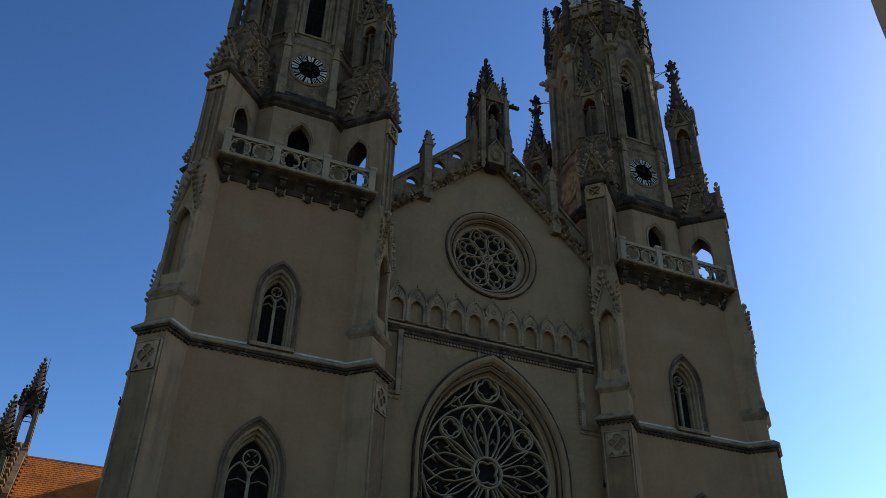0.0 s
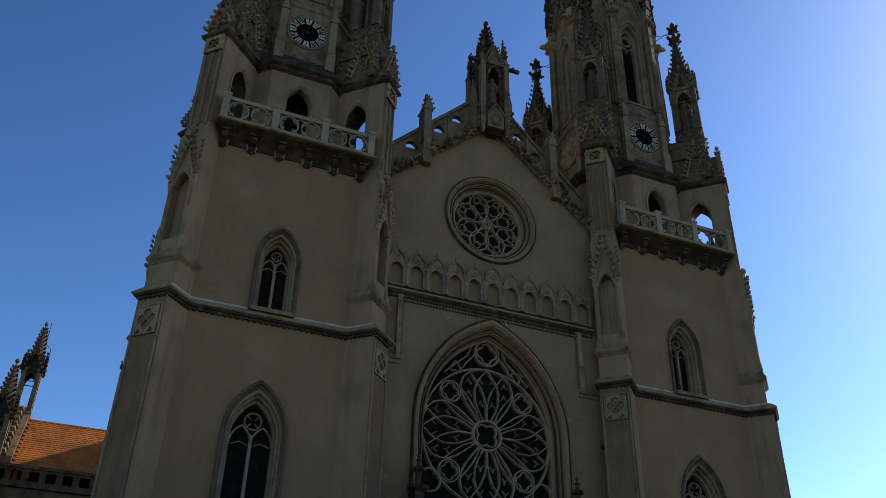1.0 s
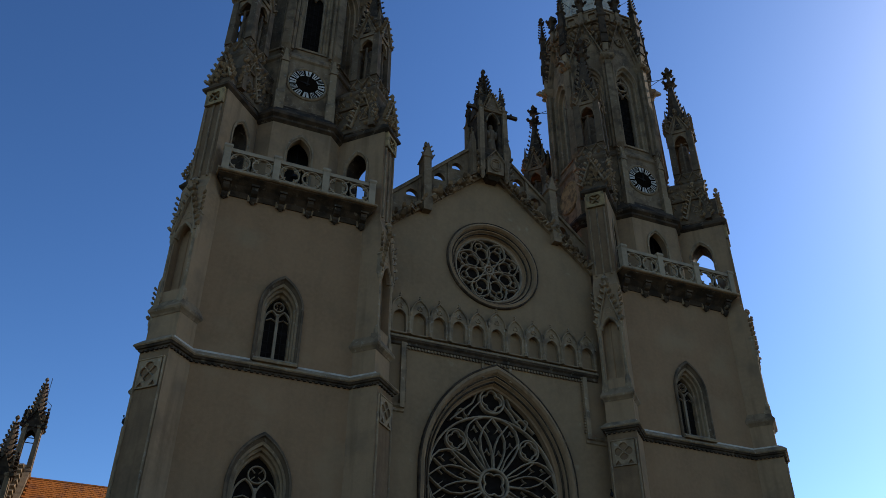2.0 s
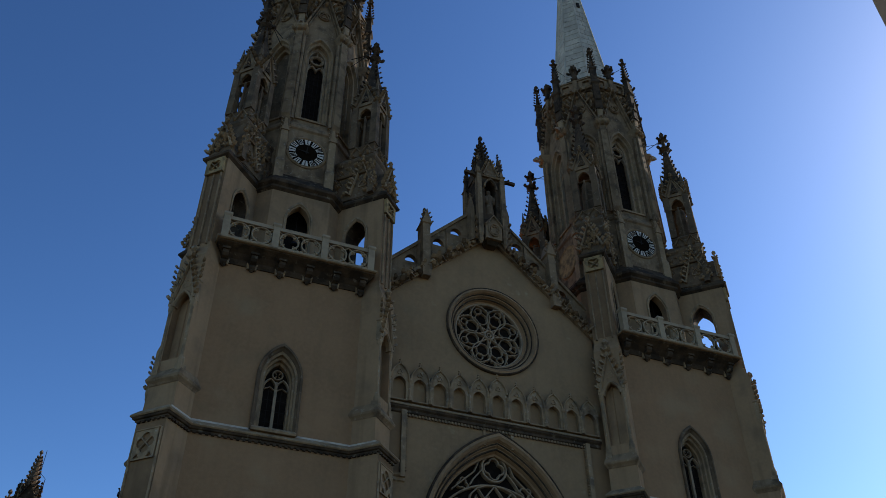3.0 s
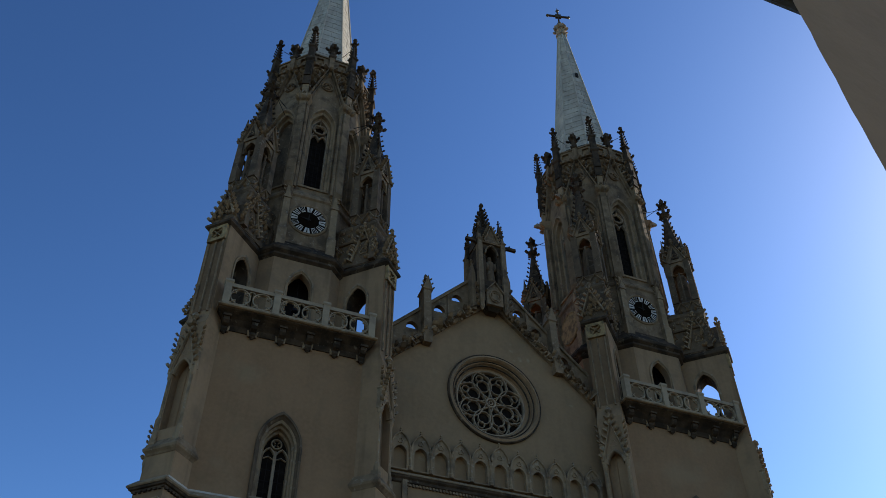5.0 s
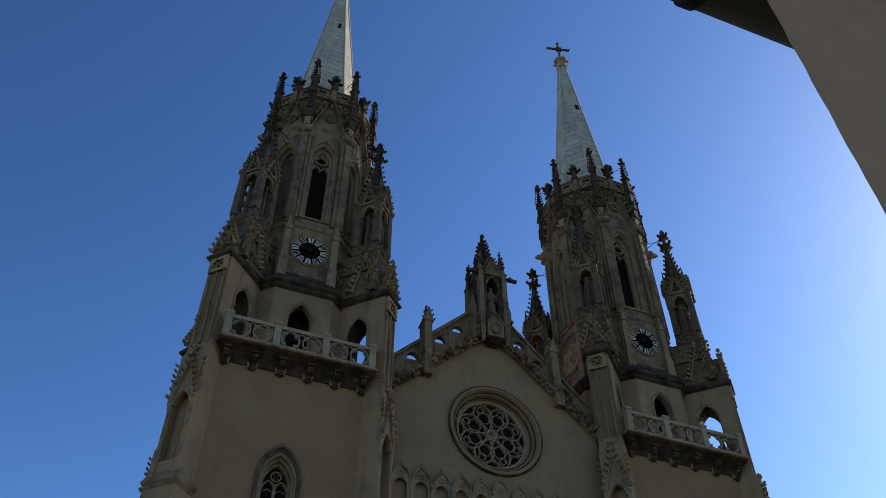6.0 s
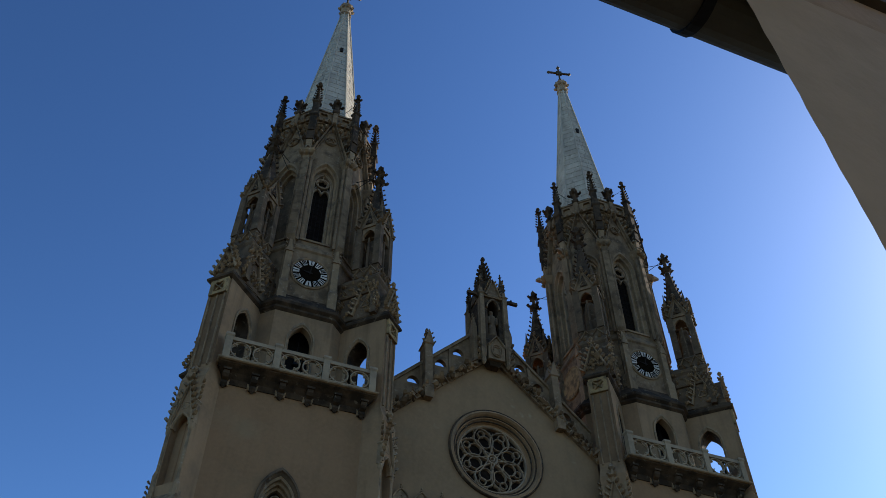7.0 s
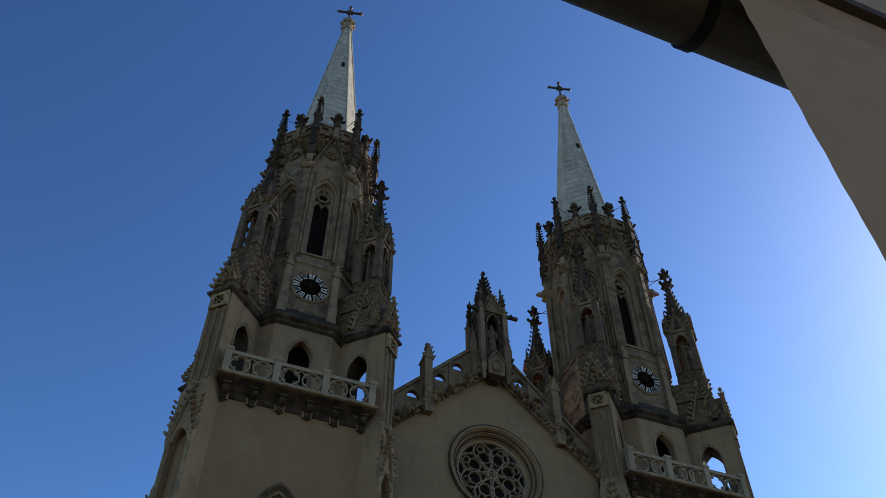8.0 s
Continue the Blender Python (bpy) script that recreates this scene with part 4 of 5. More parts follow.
for k in range(4):
    a = k * math.pi / 2
    body = [(.34, .48), (.6, .8), (.86, 1.15), (1.03, 1.5), (1.07, 1.82), (.97, 2.15), (.72, 2.4), (.36, 2.54), (0, 2.58)]
    t.rib(rolled(body + [(-x, z) for x, z in reversed(body[:-1])], a, ZB), .06, Y0, Y1)
    for sx in (-1, 1):
        t.rib(rolled([(sx * .16, .56), (sx * .36, .95), (sx * .48, 1.3), (sx * .5, 1.7), (sx * .36, 2.12), (sx * .02, 2.54)], a, ZB), .048, Y0 + .01, Y1)
        t.rib(rolled([(sx * .01, .6), (sx * .02, 1.15), (sx * .1, 1.5), (sx * .26, 1.85), (sx * .66, 2.36)], a, ZB), .048, Y0 + .01, Y1)
        t.rib(rolled([(sx * .3, .52), (sx * .48, .95), (sx * .72, 1.3), (sx * 1.05, 1.68)], a, ZB), .045, Y0 + .01, Y1)
        for px, pz, an in ((.24, 1.2, 0), (.72, 1.55, .4), (.26, 2.1, 0), (.74, 2.02, .6)):
            t.rib(rolled([(sx * (px - .13), pz - .1), (sx * (px - .03), pz + .02), (sx * px, pz + .14), (sx * (px + .03), pz + .02), (sx * (px + .13), pz - .06)], a, ZB), .024, Y0 + .04, Y1)
    b = a + math.pi / 4
    t.rib(rolled(ring(.40, 0, 2.1, 24), b, ZB), .055, Y0, Y1, True)
    t.rib(rolled(foils(.33, 0, 2.1), b, ZB), .05, Y0 + .02, Y1, True)
zt = ZB + 2.55 + .70
t.rib(ring(.5, 0, zt, 28), .08, Y0, Y1, True).rib(foils(.42, 0, zt, 4, 8, 0), .07, Y0 + .02, Y1, True)
for sx in (-1, 1):
    t.rib([(sx * .5, zt - .1), (sx * .85, zt - .5), (sx * 1.0, zt - .75)], .055, Y0, Y1)
    t.rib([(sx * .62, zt + .25), (sx * .8, zt - .2), (sx * 1.2, zt - .55), (sx * 1.75, zt - 1.05)], .055, Y0, Y1)
    t.rib(foils(.24, sx * 1.28, zt - .95 + .2, 3, 6, .6 * sx), .05, Y0 + .02, Y1, True)
    t.rib(ring(.4, sx * 2.2, ZB - 1.9, 20), .07, Y0, Y1, True)
part("tracery", t, TRACERY, big, "pale stone rose tracery")

# string course that steps down beside the towers
prof = [(0, -.06), (.17, -.06), (.19, -.02), (.17, .0), (.0, .15)]
prof_low = [(0, -.34), (.06, -.3), (.06, -.2), (.13, -.14), (.15, -.06), (0, -.06)]
st = Shape()
st.loft([[(x, -o, 16.95 + z) for o, z in prof] for x in (-4.5, 4.5)])
# Pale top tone stands for light caught along the string's upper edge.
string_2 = part("string_course", st, PALE, facade)
# The shade under the facade string is painted into this dark moulding.
part("under_moulding", Shape().loft([[(x, -o, 16.95 + z) for o, z in prof_low] for x in (-4.5, 4.5)]), SOOT_SHADE, string_2)
for sx in (-1, 1):
    jamb = Shape().box(sx * 3.83 - .09, sx * 3.83 + .09, -.16, .02, 14.1, 16.7)
    for i in range(20):
        jamb.box(sx * 3.72 - .04, sx * 3.72 + .04, -.12, .02, 14.35 + .12 * i, 14.41 + .12 * i)
    jamb.loft([[(x, -o, 14.28 + z) for o, z in prof_low] for x in sorted((sx * 3.72, sx * 4.6))])
    part("dropped_moulding", jamb, TRIM, facade)
small_dentil = Shape().box(-.035, .035, -.09, .01, 16.5, 16.59).mesh("dentil", STONE)
for i in range(56):
    part("dentil", small_dentil, None, string_2, m=turn(0, -3.6 + 7.2 * i / 55))
for sx in (-1, 1):
    part("apex_strip", Shape().box(sx * .58 - .05, sx * .58 + .05, -.06, .01, 15.9, 16.6), TRIM, facade)

# blind arcade above it
PIT = .812
for i in range(-5, 6):
    x = i * PIT
    hgt = .16 if i == 0 else 0
    n = Shape()
    n.holed([(x - .37, 17.05), (x + .37, 17.05), (x + .37, 17.95), *[(px, pz + hgt) for px, pz in arch(.37, 17, 17.95, 1.0, 6, x)[3:-1]], (x - .37, 17.95)],
            [arch(.26, 17.1, 17.72, .62, 6, x)], -.20, .02)
    n.rib([(px, pz + hgt) for px, pz in arch(.37, 17.9, 17.93, 1.0, 6, x)[2:]], .07, -.24, .0)
    n.rib(foils(.11, x, 18.2 + hgt * .6, 3, 5, math.pi / 2), .035, -.22, -.15, True)
    n.finial(x, -.18, 18.52 + hgt, .16)
    part("blind_arch", n, TRIM, facade)
    c = Shape().lathe(8, [(.09, 17.05), (.09, 17.2), (.055, 17.25), (.055, 17.8), (.09, 17.88), (.09, 17.98)], x=x + PIT / 2, y=-.2)
    if i < 5:
        part("colonnette", c, TRIM, facade)

# tips of the portal's flanking pinnacles
for sx in (-1, 1):
    pq = Shape().at(turn(0, sx * 3.04, -.6))
    pq.rects([(-.24, .24, -.24, .24, 0), (-.24, .24, -.24, .24, 7.9), (-.3, .3, -.3, .3, 8.0), (-.3, .3, -.3, .3, 8.12), (-.18, .18, -.18, .18, 8.25), (-.16, .16, -.16, .16, 9.3), (-.27, .27, -.27, .27, 9.38), (-.27, .27, -.27, .27, 9.48), (-.11, .11, -.11, .11, 9.56)])
    pq.lathe(8, [(.11, 9.5), (.09, 9.95), (.2, 10.02), (.2, 10.1), (.08, 10.16), (.06, 10.4)]).finial(0, 0, 10.2, .22)
    for k in range(4):
        o = (math.sin(k * math.pi / 2), -math.cos(k * math.pi / 2), 0)
        pq.leaf((o[0] * .2, o[1] * .2, 9.4), o, .2).leaf((o[0] * .12, o[1] * .12, 10.0), o, .16)
    pq.at()
    part("portal_pinnacle", pq, SOOT_SHADE, facade)

# raking cornice with crockets, pierced parapet and side pinnacles
for sx in (-1, 1):
    rc = Shape()
    L = math.hypot(1, RAKE)
    for o0, o1, d in ((-.02, .16, -.16), (.16, .30, -.26)):
        rc.loft([[(sx * x, d, TOP - RAKE * x + o0 * L), (sx * x, .8, TOP - RAKE * x + o0 * L), (sx * x, .8, TOP - RAKE * x + o1 * L), (sx * x, d, TOP - RAKE * x + o1 * L)] for x in (0.0, W)])
    part("raking_cornice", rc, STONE, facade)
    for i in range(22):
        x = .95 + 3.75 * i / 21
        z = TOP - RAKE * x + .08
        for q, o, size in (((sx * x, -.18, z), (sx * .7, -.7, 0), .27), ((sx * (x + .08), -.26, z + .2), (-sx * .5, -1, 0), .24), ((sx * (x + .04), -.14, z - .1), (sx * .2, -1, 0), .2)):
            part("crocket", Shape().leaf((0, 0, 0), o, size * random.uniform(.6, 1.35)), random.choice((MOULD, STONE, TRIM)), facade, m=turn(random.uniform(-50, 50), q[0] + random.uniform(-.05, .05), q[1], q[2] + random.uniform(-.07, .07)))
    par = Shape()
    def low_z(x): return TOP - RAKE * x + .3
    def top_z(x): return 28.36 - 1.0 * x
    outer = [(.9, low_z(.9)), (W, low_z(W)), (W, top_z(W)), (.9, top_z(.9))]
    holes = []
    for xc in (1.5, 2.35, 3.6):
        zb = top_z(xc) - .86
        holes.append(arch(.26, zb, zb + .1, .55, 6, xc))
    outer = [(sx * x, z) for x, z in outer]
    holes = [[(sx * x, z) for x, z in h] for h in holes]
    par.holed(outer, holes, .18, .42)
    par.loft([[(sx * x, y, top_z(x) + z) for y, z in ((.08, -.16), (.08, .0), (.2, .1), (.4, .1), (.52, .0), (.52, -.16))] for x in (.9, W)])
    for xx in (1.92, 3.28):
        par.box(sx * xx - .07, sx * xx + .07, .12, .45, low_z(xx), top_z(xx) - .1)
    part("pierced_parapet", par, STONE, facade, "pierced raking stone parapet")
    sp = Shape()
    x = 3.05
    sp.rects([(sx * x - .17, sx * x + .17, -.32, .1, 23.0), (sx * x - .2, sx * x + .2, -.34, .12, 23.2), (sx * x - .2, sx * x + .2, -.34, .3, 23.6), (sx * x - .17, sx * x + .17, -.28, .45, 23.8), (sx * x - .17, sx * x + .17, -.2, .45, 25.9), (sx * x - .25, sx * x + .25, -.26, .5, 25.95), (sx * x - .2, sx * x + .2, -.22, .45, 26.1)])
    sp.loft([[(sx * x - .22, y, 25.95), (sx * x + .22, y, 25.95), (sx * x, y, 26.75)] for y in (-.26, .45)])
    sp.finial(sx * x, .1, 26.55, .27)
    for i in range(3):
        for s3 in (-1, 1):
            sp.leaf((sx * x + s3 * .2 * (1 - i / 3.2), -.2, 26.05 + .24 * i), (s3, -.2, 0), .13)
    part("side_pinnacle", sp, STONE, facade)

# central tabernacle with its niche
tb = Shape()
YC = .42
tb.rects([(-.30, .30, -.40, .6, 25.45), (-.42, .42, -.55, 1.0, 25.62), (-.5, .5, -.6, 1.1, 26.3), (-.78, .78, -.62, 1.3, 26.62), (-.78, .78, -.62, 1.3, 26.75), (-.72, .72, -.52, 1.2, 26.85), (-.72, .72, -.52, 1.2, 27.0)])
tb.box(-.72, .72, .1, 1.2, 27.0, 29.6)
tb.at(turn(0, 0, -.5)).holed([(-.72, 27.0), (.72, 27.0), (.72, 29.6), (-.72, 29.6)], [arch(.36, 27.15, 28.75, .8)], 0, .62).at()
tb.rects([(-.72, .72, -.5, 1.2, 29.6), (-.55, .55, -.3, 1.0, 30.4)])
taber = part("tabernacle", tb, SOOT_SHADE, facade, "stone tabernacle over the gable's point", Matrix.Diagonal((.78, .9, 1, 1)))
tc = Shape()
for sx in (-1, 1):
    for y in (-.5, 1.15):
        tc.rects([(sx * .76 - .15, sx * .76 + .15, y - .17, y + .15, 25.9), (sx * .76 - .14, sx * .76 + .14, y - .16, y + .14, 29.5), (sx * .76 - .2, sx * .76 + .2, y - .22, y + .2, 29.58), (sx * .76 - .12, sx * .76 + .12, y - .14, y + .12, 29.7)])
        tc.lathe(4, [(.17, 29.6), (.04, 30.5)], math.pi / 4, sx * .76, y).finial(sx * .76, y, 30.35, .24)
    tc.rects([(sx * 1.12 - .12, sx * 1.12 + .12, -.35, .2, 25.4), (sx * 1.12 - .12, sx * 1.12 + .12, -.35, .2, 27.5), (sx * 1.12 - .04, sx * 1.12 + .04, -.2, .0, 28.2)])
    tc.finial(sx * 1.12, -.1, 28.0, .3)
    for i in range(4):
        tc.leaf((sx * .95, -.55, 25.6 + .35 * i), (sx, -.6, 0), .26)
tc.loft([[(-.46, y, 29.5), (.46, y, 29.5), (0, y, 30.5)] for y in (-.6, -.3)])
tc.rects([(-.74, .74, -.62, .2, 29.42), (-.78, .78, -.66, .2, 29.5), (-.74, .74, -.6, .2, 29.6)])
tc.rib([(-.5, 29.5), (0, 30.55), (.5, 29.5)], .11, -.68, -.5)
tc.rib(arch(.4, 28.5, 28.75, .8, 8)[2:], .1, -.58, -.48)
tc.holed([(-.5, 25.62), (.5, 25.62), (.5, 26.35), (0, 26.85), (-.5, 26.35)], [], -.7, -.5)
tc.rib(ring(.33, 0, 26.1, 20), .08, -.74, -.66, True).rib(foils(.26, 0, 26.1), .06, -.73, -.66, True)
tc.rib([(-.54, 26.35), (0, 26.92), (.54, 26.35)], .1, -.76, -.6)
for sx in (-1, 1):
    tc.lathe(6, [(.03, 25.3), (.14, 25.5), (.12, 25.7), (.18, 25.85), (.15, 26.4)], 0, sx * .74, -.55)
for i in range(6):
    for sx in (-1, 1):
        tc.leaf((sx * .5 * (1 - i / 6), -.62, 29.6 + 1.0 * i / 6), (sx, -.3, 0), .2)
part("canopy", tc, STONE, taber)
ts = Shape().lathe(8, [(.86, 29.6), (.78, 30.3), (.52, 30.95), (.36, 31.3), (.16, 32.4), (.12, 32.5)], T8, 0, YC).finial(0, YC, 32.15, .52)
for sx in (-1, 1):
    for y in (-.42, 1.1):
        ts.lathe(4, [(.24, 29.5), (.22, 30.3), (.28, 30.36), (.14, 30.5), (.03, 31.1)], math.pi / 4, sx * .66, y).finial(sx * .66, y, 30.95, .2)
        for i in range(3):
            ts.leaf((sx * (.78 - .05 * i), y, 30.2 + .3 * i), (sx, -.4, 0), .2)
for k in range(8):
    a = T8 + k * math.pi / 4
    o = (math.sin(a), -math.cos(a), 0)
    for i in range(5):
        r = .42 - .28 * i / 5
        ts.leaf((o[0] * r, YC + o[1] * r, 31.0 + 1.4 * i / 5), o, .22)
for k in range(4):
    ts.at(turn(90 * k, 0, YC)).loft([[(-.42, y, 30.0), (.42, y, 30.0), (0, y, 31.0)] for y in (-.62, -.2)])
    ts.finial(0, -.56, 30.9, .24)
ts.at()
part("tabernacle_spire", ts, SOOT_SHADE, taber, "soot-dark crocketed spirelet")
for sx, zg in ((-1, 29.4), (1, 29.4)):
    gg = Shape().loft([[(sx * .8, -.3 - d, zg - .12), (sx * .8, -.5 - d, zg - .12), (sx * .8, -.5 - d, zg + .12), (sx * .8, -.3 - d, zg + .12)] if d == 0 else
                       [(sx * (.8 + d), -.44, zg - .02), (sx * (.8 + d), -.6, zg - .02), (sx * (.8 + d), -.6, zg + .13), (sx * (.8 + d), -.44, zg + .13)] for d in (0, .3, .85)])
    gg.leaf((sx * 1.1, -.5, zg + .1), (sx, -.4, 0), .22)
    part("gargoyle", gg, SOOT_SHADE, taber)
stt = Shape().lathe(10, [(.24, 27.15), (.26, 27.25), (.22, 27.6), (.19, 28.0), (.22, 28.25), (.2, 28.42), (.08, 28.5), (.09, 28.56), (.12, 28.66), (.1, 28.78), (.02, 28.84)], 0, 0, YR - .22)
stt.box(-.26, -.12, YR - .42, YR - .18, 27.9, 28.3).box(.12, .26, YR - .42, YR - .18, 27.9, 28.3)
ob = new("statue", stt.mesh("statue", MOULD, True))
tagged(ob, "small robed stone statue standing in the gable niche", "statue")

# ---- nave behind the front ----
nave = thing("church_nave", turn(0, 0, 0), "long church nave with an orange tiled roof", "church")
nv = Shape().box(-8.5, -7.7, 7.3, 48, 0, 15).box(7.7, 8.5, 7.3, 48, 0, 15).box(-8.5, 8.5, 48, 48.8, 0, 15)
nv.box(-4.6, -4.0, 1.4, 7.3, 0, 21.5).box(4.0, 4.6, 1.4, 7.3, 0, 21.5)
part("nave_wall", nv, PLASTER, nave)
nr = Shape()
for sx in (-1, 1):
    nr.loft([[(sx * 8.8, y, 14.6), (0, y, 25.6), (0, y, 25.9), (sx * 8.9, y, 14.9)] for y in (7.4, 48.8)])
for sx in (-1, 1):
    nr.loft([[(sx * 4.0, y, 21.0), (0, y, 25.6), (0, y, 25.9), (sx * 4.0, y, 21.3)] for y in (1.5, 7.4)])
part("nave_roof", nr, TILE, nave)

# ---- transept wing with balustrade, roof and gable tabernacle ----
wing = thing("transept", turn(0, 0, 0), "transept with orange tiled roof, stone balustrade and pinnacles", "church wing")
ww = Shape().box(-17.6, -8.5, 22.2, 22.9, 0, 13.4).box(-17.6, -8.5, 29.2, 29.9, 0, 13.4)
ww.at(turn(90, -17.6, 26)).holed([(-3.9, 0), (3.9, 0), (3.9, 14.4), (0, 18.3), (-3.9, 14.4)], [], 0, .6).at()
part("wing_wall", ww, STONE, wing)
rf = Shape()
for sy in (-1, 1):
    rf.loft([[(x, 26 + sy * 3.55, 14.3), (x, 26, 17.8), (x, 26, 17.92), (x, 26 + sy * 3.62, 14.42)] for x in (-17.0, -8.0)])
part("wing_roof", rf, TILE, wing, "orange clay tiles, part in shadow")
tl = Shape()
for r_ in range(22):
    f0 = r_ / 22
    y, z = 26 - 3.6 * (1 - f0), 14.46 + 3.5 * f0
    for c_ in range(34):
        x = -16.98 + .245 * (c_ + (.5 if r_ % 2 else 0))
        tl.loft([[(x + .01, y - .05, z - .03), (x + .235, y - .05, z - .03), (x + .235, y + .19, z + .17), (x + .01, y + .19, z + .17)], [(x + .01, y - .06, z), (x + .235, y - .06, z), (x + .235, y + .18, z + .2), (x + .01, y + .18, z + .2)]])
tiles = part("roof_tiles", tl, TILE, wing)
tagged(tiles, kind="stuff")
ridge = Shape().lathe(6, [(.10, 0), (.11, .36)]).mesh("ridge_tile", TILE)
for i in range(25):
    part("ridge_tile", ridge, None, wing, m=turn(0, -16.95 + .36 * i, 26, 17.93) @ pose(0, 0, 0, 0, 90, 0))
cpg = Shape()
for sy in (-1, 1):
    cpg.loft([[(x, 26 + sy * 3.95, 14.35), (x, 26 + sy * 3.95, 14.75), (x, 26, 18.7), (x, 26, 18.3)] for x in (-17.72, -16.98)])
for i in range(9):
    f = i / 9
    part("crocket", Shape().leaf((0, 0, 0), (-.3, -1, 0), .5), TRIM, wing, m=turn(0, -17.35, 22.2 + 3.6 * f, 14.8 + 3.75 * f))
part("gable_coping", cpg, STONE, wing, "stone coping of the wing's gable")
bl = Shape().box(-19.5, -8.5, 21.9, 22.25, 13.25, 13.45).box(-19.5, -8.5, 21.9, 22.25, 14.2, 14.36)
bl.holed([(-19.5, 13.45), (-8.5, 13.45), (-8.5, 14.2), (-19.5, 14.2)], [foils(.32, -19.0 + .82 * i, 13.83) for i in range(13)], 22.0, 22.15)
part("balustrade", bl, MOULD, wing, "quatrefoil stone balustrade at the eaves")


def wing_pinnacle(x, y, z, s, label):
    """An open square tabernacle on a shaft, with gables, gargoyles and a crocketed spirelet."""
    root = turn(0, x, y, z) @ Matrix.Scale(s, 4)
    p = Shape().at(root)
    p.rects([(-.46, .46, -.46, .46, -7), (-.46, .46, -.46, .46, -.5), (-.58, .58, -.58, .58, -.35), (-.6, .6, -.6, .6, -.22), (-.48, .48, -.48, .48, 0)])
    for sx in (-1, 1):
        for sy in (-1, 1):
            p.rects([(sx * .4 - .14, sx * .4 + .14, sy * .4 - .14, sy * .4 + .14, 0), (sx * .4 - .12, sx * .4 + .12, sy * .4 - .12, sy * .4 + .12, 2.35), (sx * .4 - .17, sx * .4 + .17, sy * .4 - .17, sy * .4 + .17, 2.42), (sx * .4 - .17, sx * .4 + .17, sy * .4 - .17, sy * .4 + .17, 2.55)])
            p.lathe(4, [(.2, 2.5), (.12, 2.62), (.1, 3.0), (.02, 3.5)], math.pi / 4, sx * .46, sy * .46)
    body = part("pinnacle", p, TRIM, wing, label)
    c = Shape()
    for k in range(4):
        c.at(root @ turn(90 * k))
        c.holed([(-.3, 1.75), (.3, 1.75), (.3, 2.5), (-.3, 2.5)], [arch(.25, 1.76, 1.85, .9, 5)], -.5, -.36)
        c.loft([[(-.5, yy, 2.4), (.5, yy, 2.4), (0, yy, 3.45)] for yy in (-.56, -.2)])
        c.rib([(-.52, 2.42), (0, 3.5), (.52, 2.42)], .1, -.62, -.52)
        c.finial(0, -.56, 3.4, .26)
        for i in range(4):
            for sx in (-1, 1):
                c.leaf((sx * .48 * (1 - i / 4), -.58, 2.55 + i * .26), (sx, -.3, 0), .24)
    for sx in (-1, 1):
        c.at(root @ turn(45 * sx)).loft([[(-.08, yy, zz), (.08, yy, zz), (.07, yy, zz + .16), (-.07, yy, zz + .16)] for yy, zz in ((-.55, 2.3), (-.8, 2.33), (-1.05, 2.36))])
    c.at(root).box(-.5, .5, -.5, .5, 2.4, 2.62)
    part("canopy", c, SOOT_SHADE, body)
    q = Shape().at(root).lathe(8, [(.5, 2.6), (.4, 3.3), (.26, 4.1), (.1, 5.3)]).finial(0, 0, 5.05, .42)
    for k in range(4):
        a = math.pi / 4 + k * math.pi / 2
        for i in range(7):
            zz = 3.35 + .29 * i
            rr = .4 - .155 * (zz - 3.3)
            q.leaf((rr * math.sin(a), rr * math.cos(a), zz), (math.sin(a), math.cos(a), 0), .27 - .014 * i)
    part("pinnacle_spire", q, MOULD, body)
    return body


wing_pinnacle(-17.5, 26.0, 18.4, .97, "sooty open stone pinnacle, sunlit along one side")
wing_pinnacle(-18.03, 21.9, 14.1, 1.0, "lower crocketed stone pinnacle, sunlit along one side")
rail = Shape().tube([(-17.0, 25.6, 20.6), (-16.85, 25.6, 20.9), (-16.85, 25.6, 22.2), (-17.2, 25.6, 22.5), (-17.2, 25.6, 23.9)], .018, 5)
part("lightning_rod", rail, IRON, wing, "thin lightning conductor on the pinnacle")

# ---- unseen plain walls, added to close the square and cut low sky light ----
for name, plan in (("wall_south", (-60, 26, -36.6, -36)), ("wall_east", (26, 26.6, -36, -3))):
    row = new(name, Shape().box(*plan, 0, 11).mesh(name, HOUSE))
    tagged(row, "unseen plain wall added to cut low sky light", "wall", kind="structure")

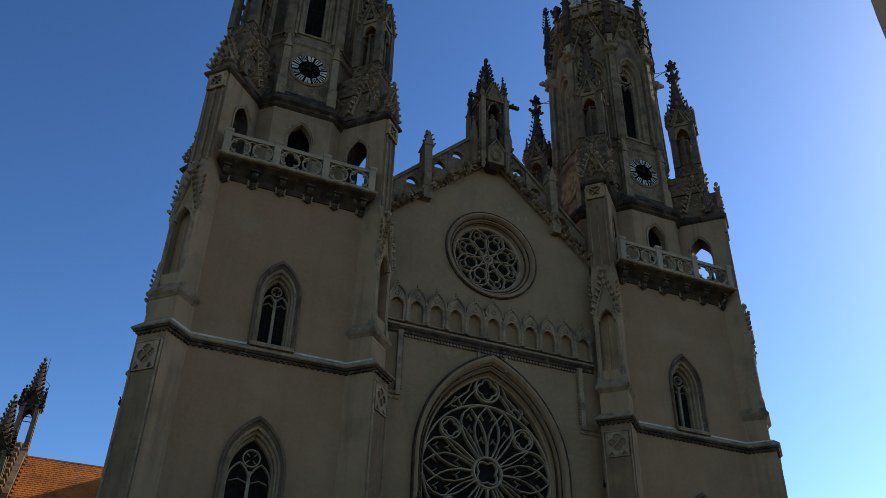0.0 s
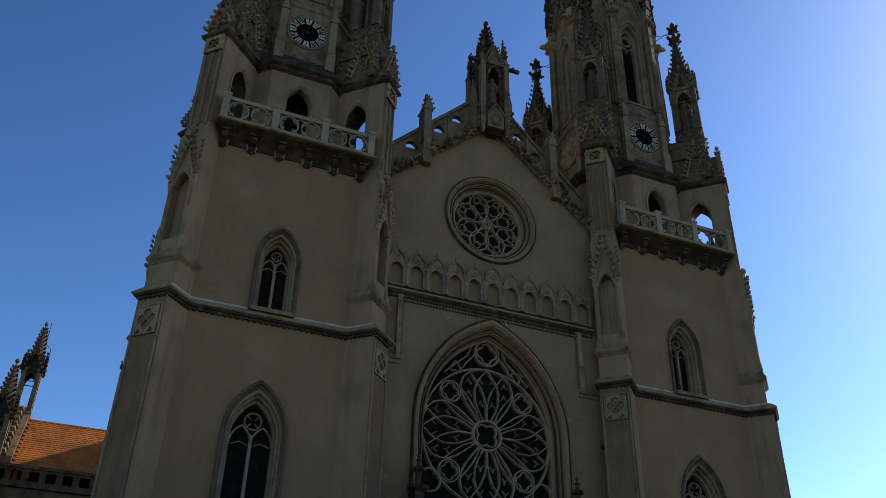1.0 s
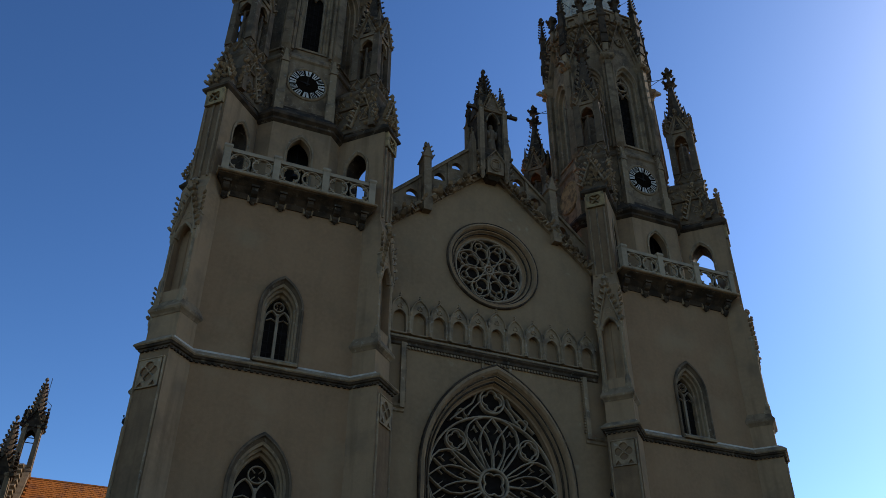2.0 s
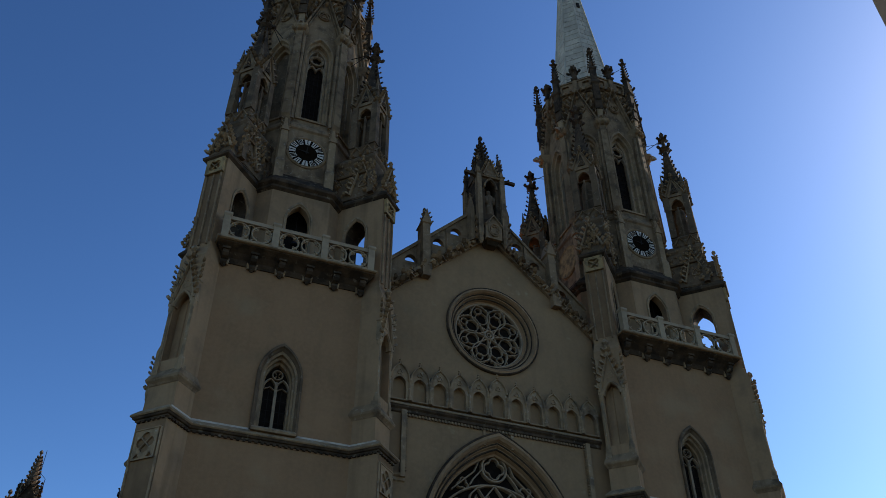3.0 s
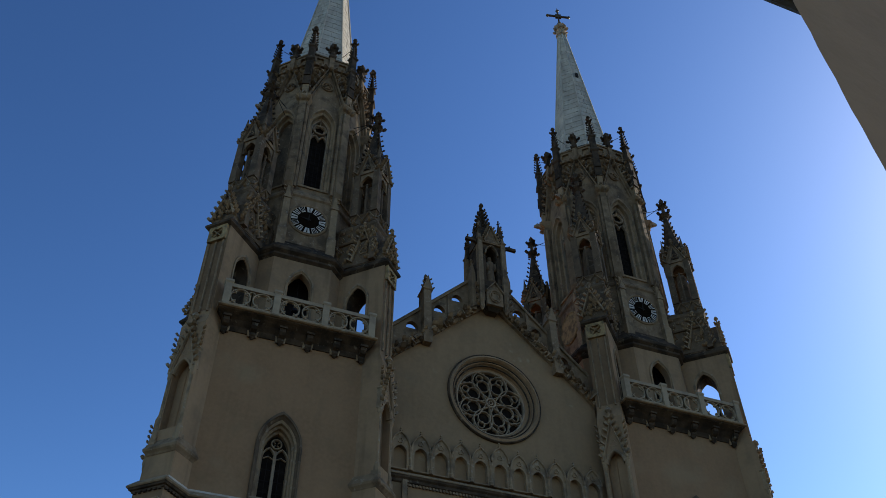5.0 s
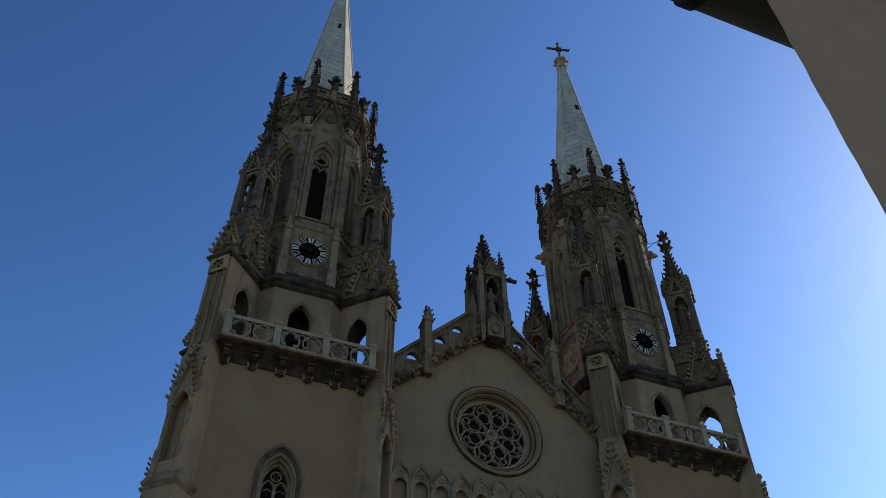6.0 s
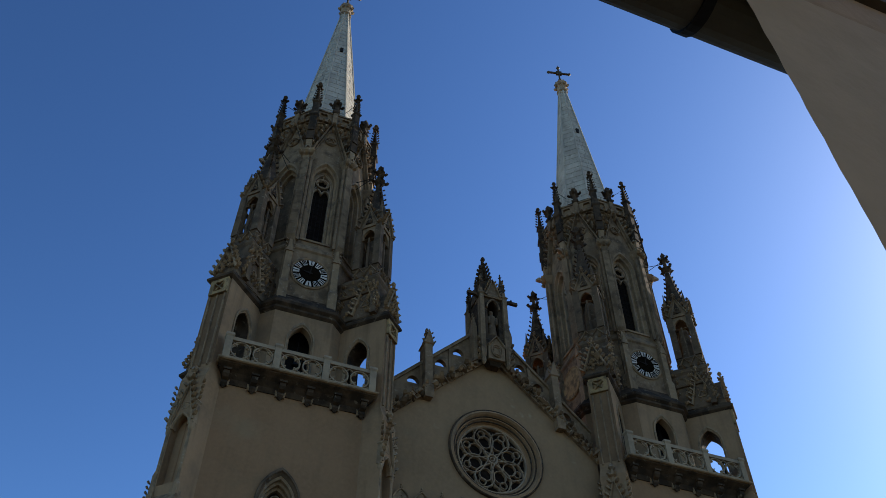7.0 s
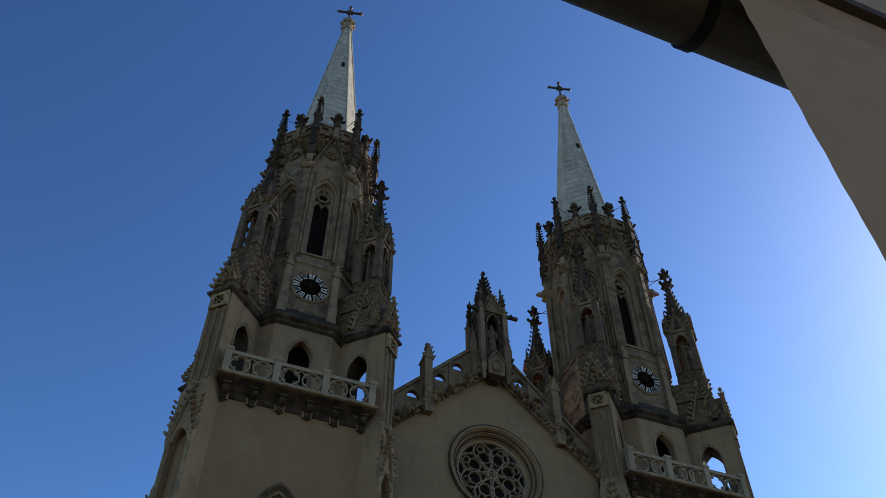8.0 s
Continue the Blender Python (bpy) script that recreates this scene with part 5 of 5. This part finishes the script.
# ---- house end wall and gutter beside the camera, with a made-up gateway canopy ----
house = thing("gateway", turn(.15, -0.222, 0.138, -.03), "pale plastered house end wall with dark gutter and added tiled canopy", "gateway")
HX, HY = -10.96, -25.13
edge = [(.002 * math.sin(i * 1.9) + .0015 * math.sin(i * 4.3 + 1) + (.007 if i % 17 == 5 else 0), 5.55 * i / 60) for i in range(61)]
part("end_wall", Shape().loft([[(HX + x, HY, z), (HX + 7, HY, z), (HX + 7, HY + .3, z), (HX + 3.2, HY + .3, z)] for x, z in edge]), HOUSE, house, "rough pale plaster with a worn sharp corner")
part("cornice_band", Shape().loft([[(x, HY - .0, 5.40), (x, HY - .003, 5.43), (x, HY - .004, 5.70), (x, HY, 5.71)] for x in (HX + .04, HX + 7.0)]), CORNICE, house, "faint warm ochre band under the eave")
# Dark strip stands in for the line of shadow above the band.
part("cornice_board", Shape().box(HX + .30, HX + 7.0, HY - .05, HY + .4, 5.72, 5.80), BOARD, house, "dark strip that paints the shadow gap above the band")
part("upper_wall", Shape().box(HX + .30, HX + 7.0, HY - .01, HY + .4, 5.80, 6.9), HOUSE, house)
# Eave cut to a freestanding canopy so more skylight reaches the end wall.
for i in range(6):
    part("soffit_board", Shape().box(-24, HX - .01, -26.05 + .19 * i, -26.05 + .19 * i + .18, 5.72, 5.75), BOARD, house)
for sy in (-1, 1):
    part("canopy_roof", Shape().loft([[(x, -25.45 + sy * .66, 5.78), (x, -25.45, 6.25), (x, -25.45, 6.33), (x, -25.45 + sy * .72, 5.86)] for x in (-24, HX + .2)]), TILE, house)
# Unseen pier, added to carry the canopy.
part("gate_pier", Shape().box(-24.3, -23.7, -25.9, -25.0, 0, 5.72), HOUSE, house)
GY, GZ, GR = -24.90, 5.49, .16
n = 12
gt = Shape().loft([[(x, GY + GR * math.cos(math.pi * (1 + i / n)), GZ + GR * math.sin(math.pi * (1 + i / n))) for i in range(n + 1)]
                   + [(x, GY + (GR - .01) * math.cos(math.pi * (2 - i / n)), GZ + (GR - .01) * math.sin(math.pi * (2 - i / n))) for i in range(n + 1)] for x in (-24, HX + .78)])
part("gutter", gt, GUTTER, house, "dark half-round metal gutter")
for x in (-10.98, -13.4, -15.8):
    gj = Shape().loft([[(x + d, GY + r * math.cos(math.pi * (1 + i / n)), GZ + r * math.sin(math.pi * (1 + i / n))) for i in range(n + 1)] for d, r in ((-.03, GR), (-.03, GR + .014), (.03, GR + .014), (.03, GR))], caps=False, closed=False)
    part("gutter_joint", gj, IRON, house)
part("fascia", Shape().box(-24, HX - .01, -25.14, -25.10, 5.5, 5.8), BOARD, house)
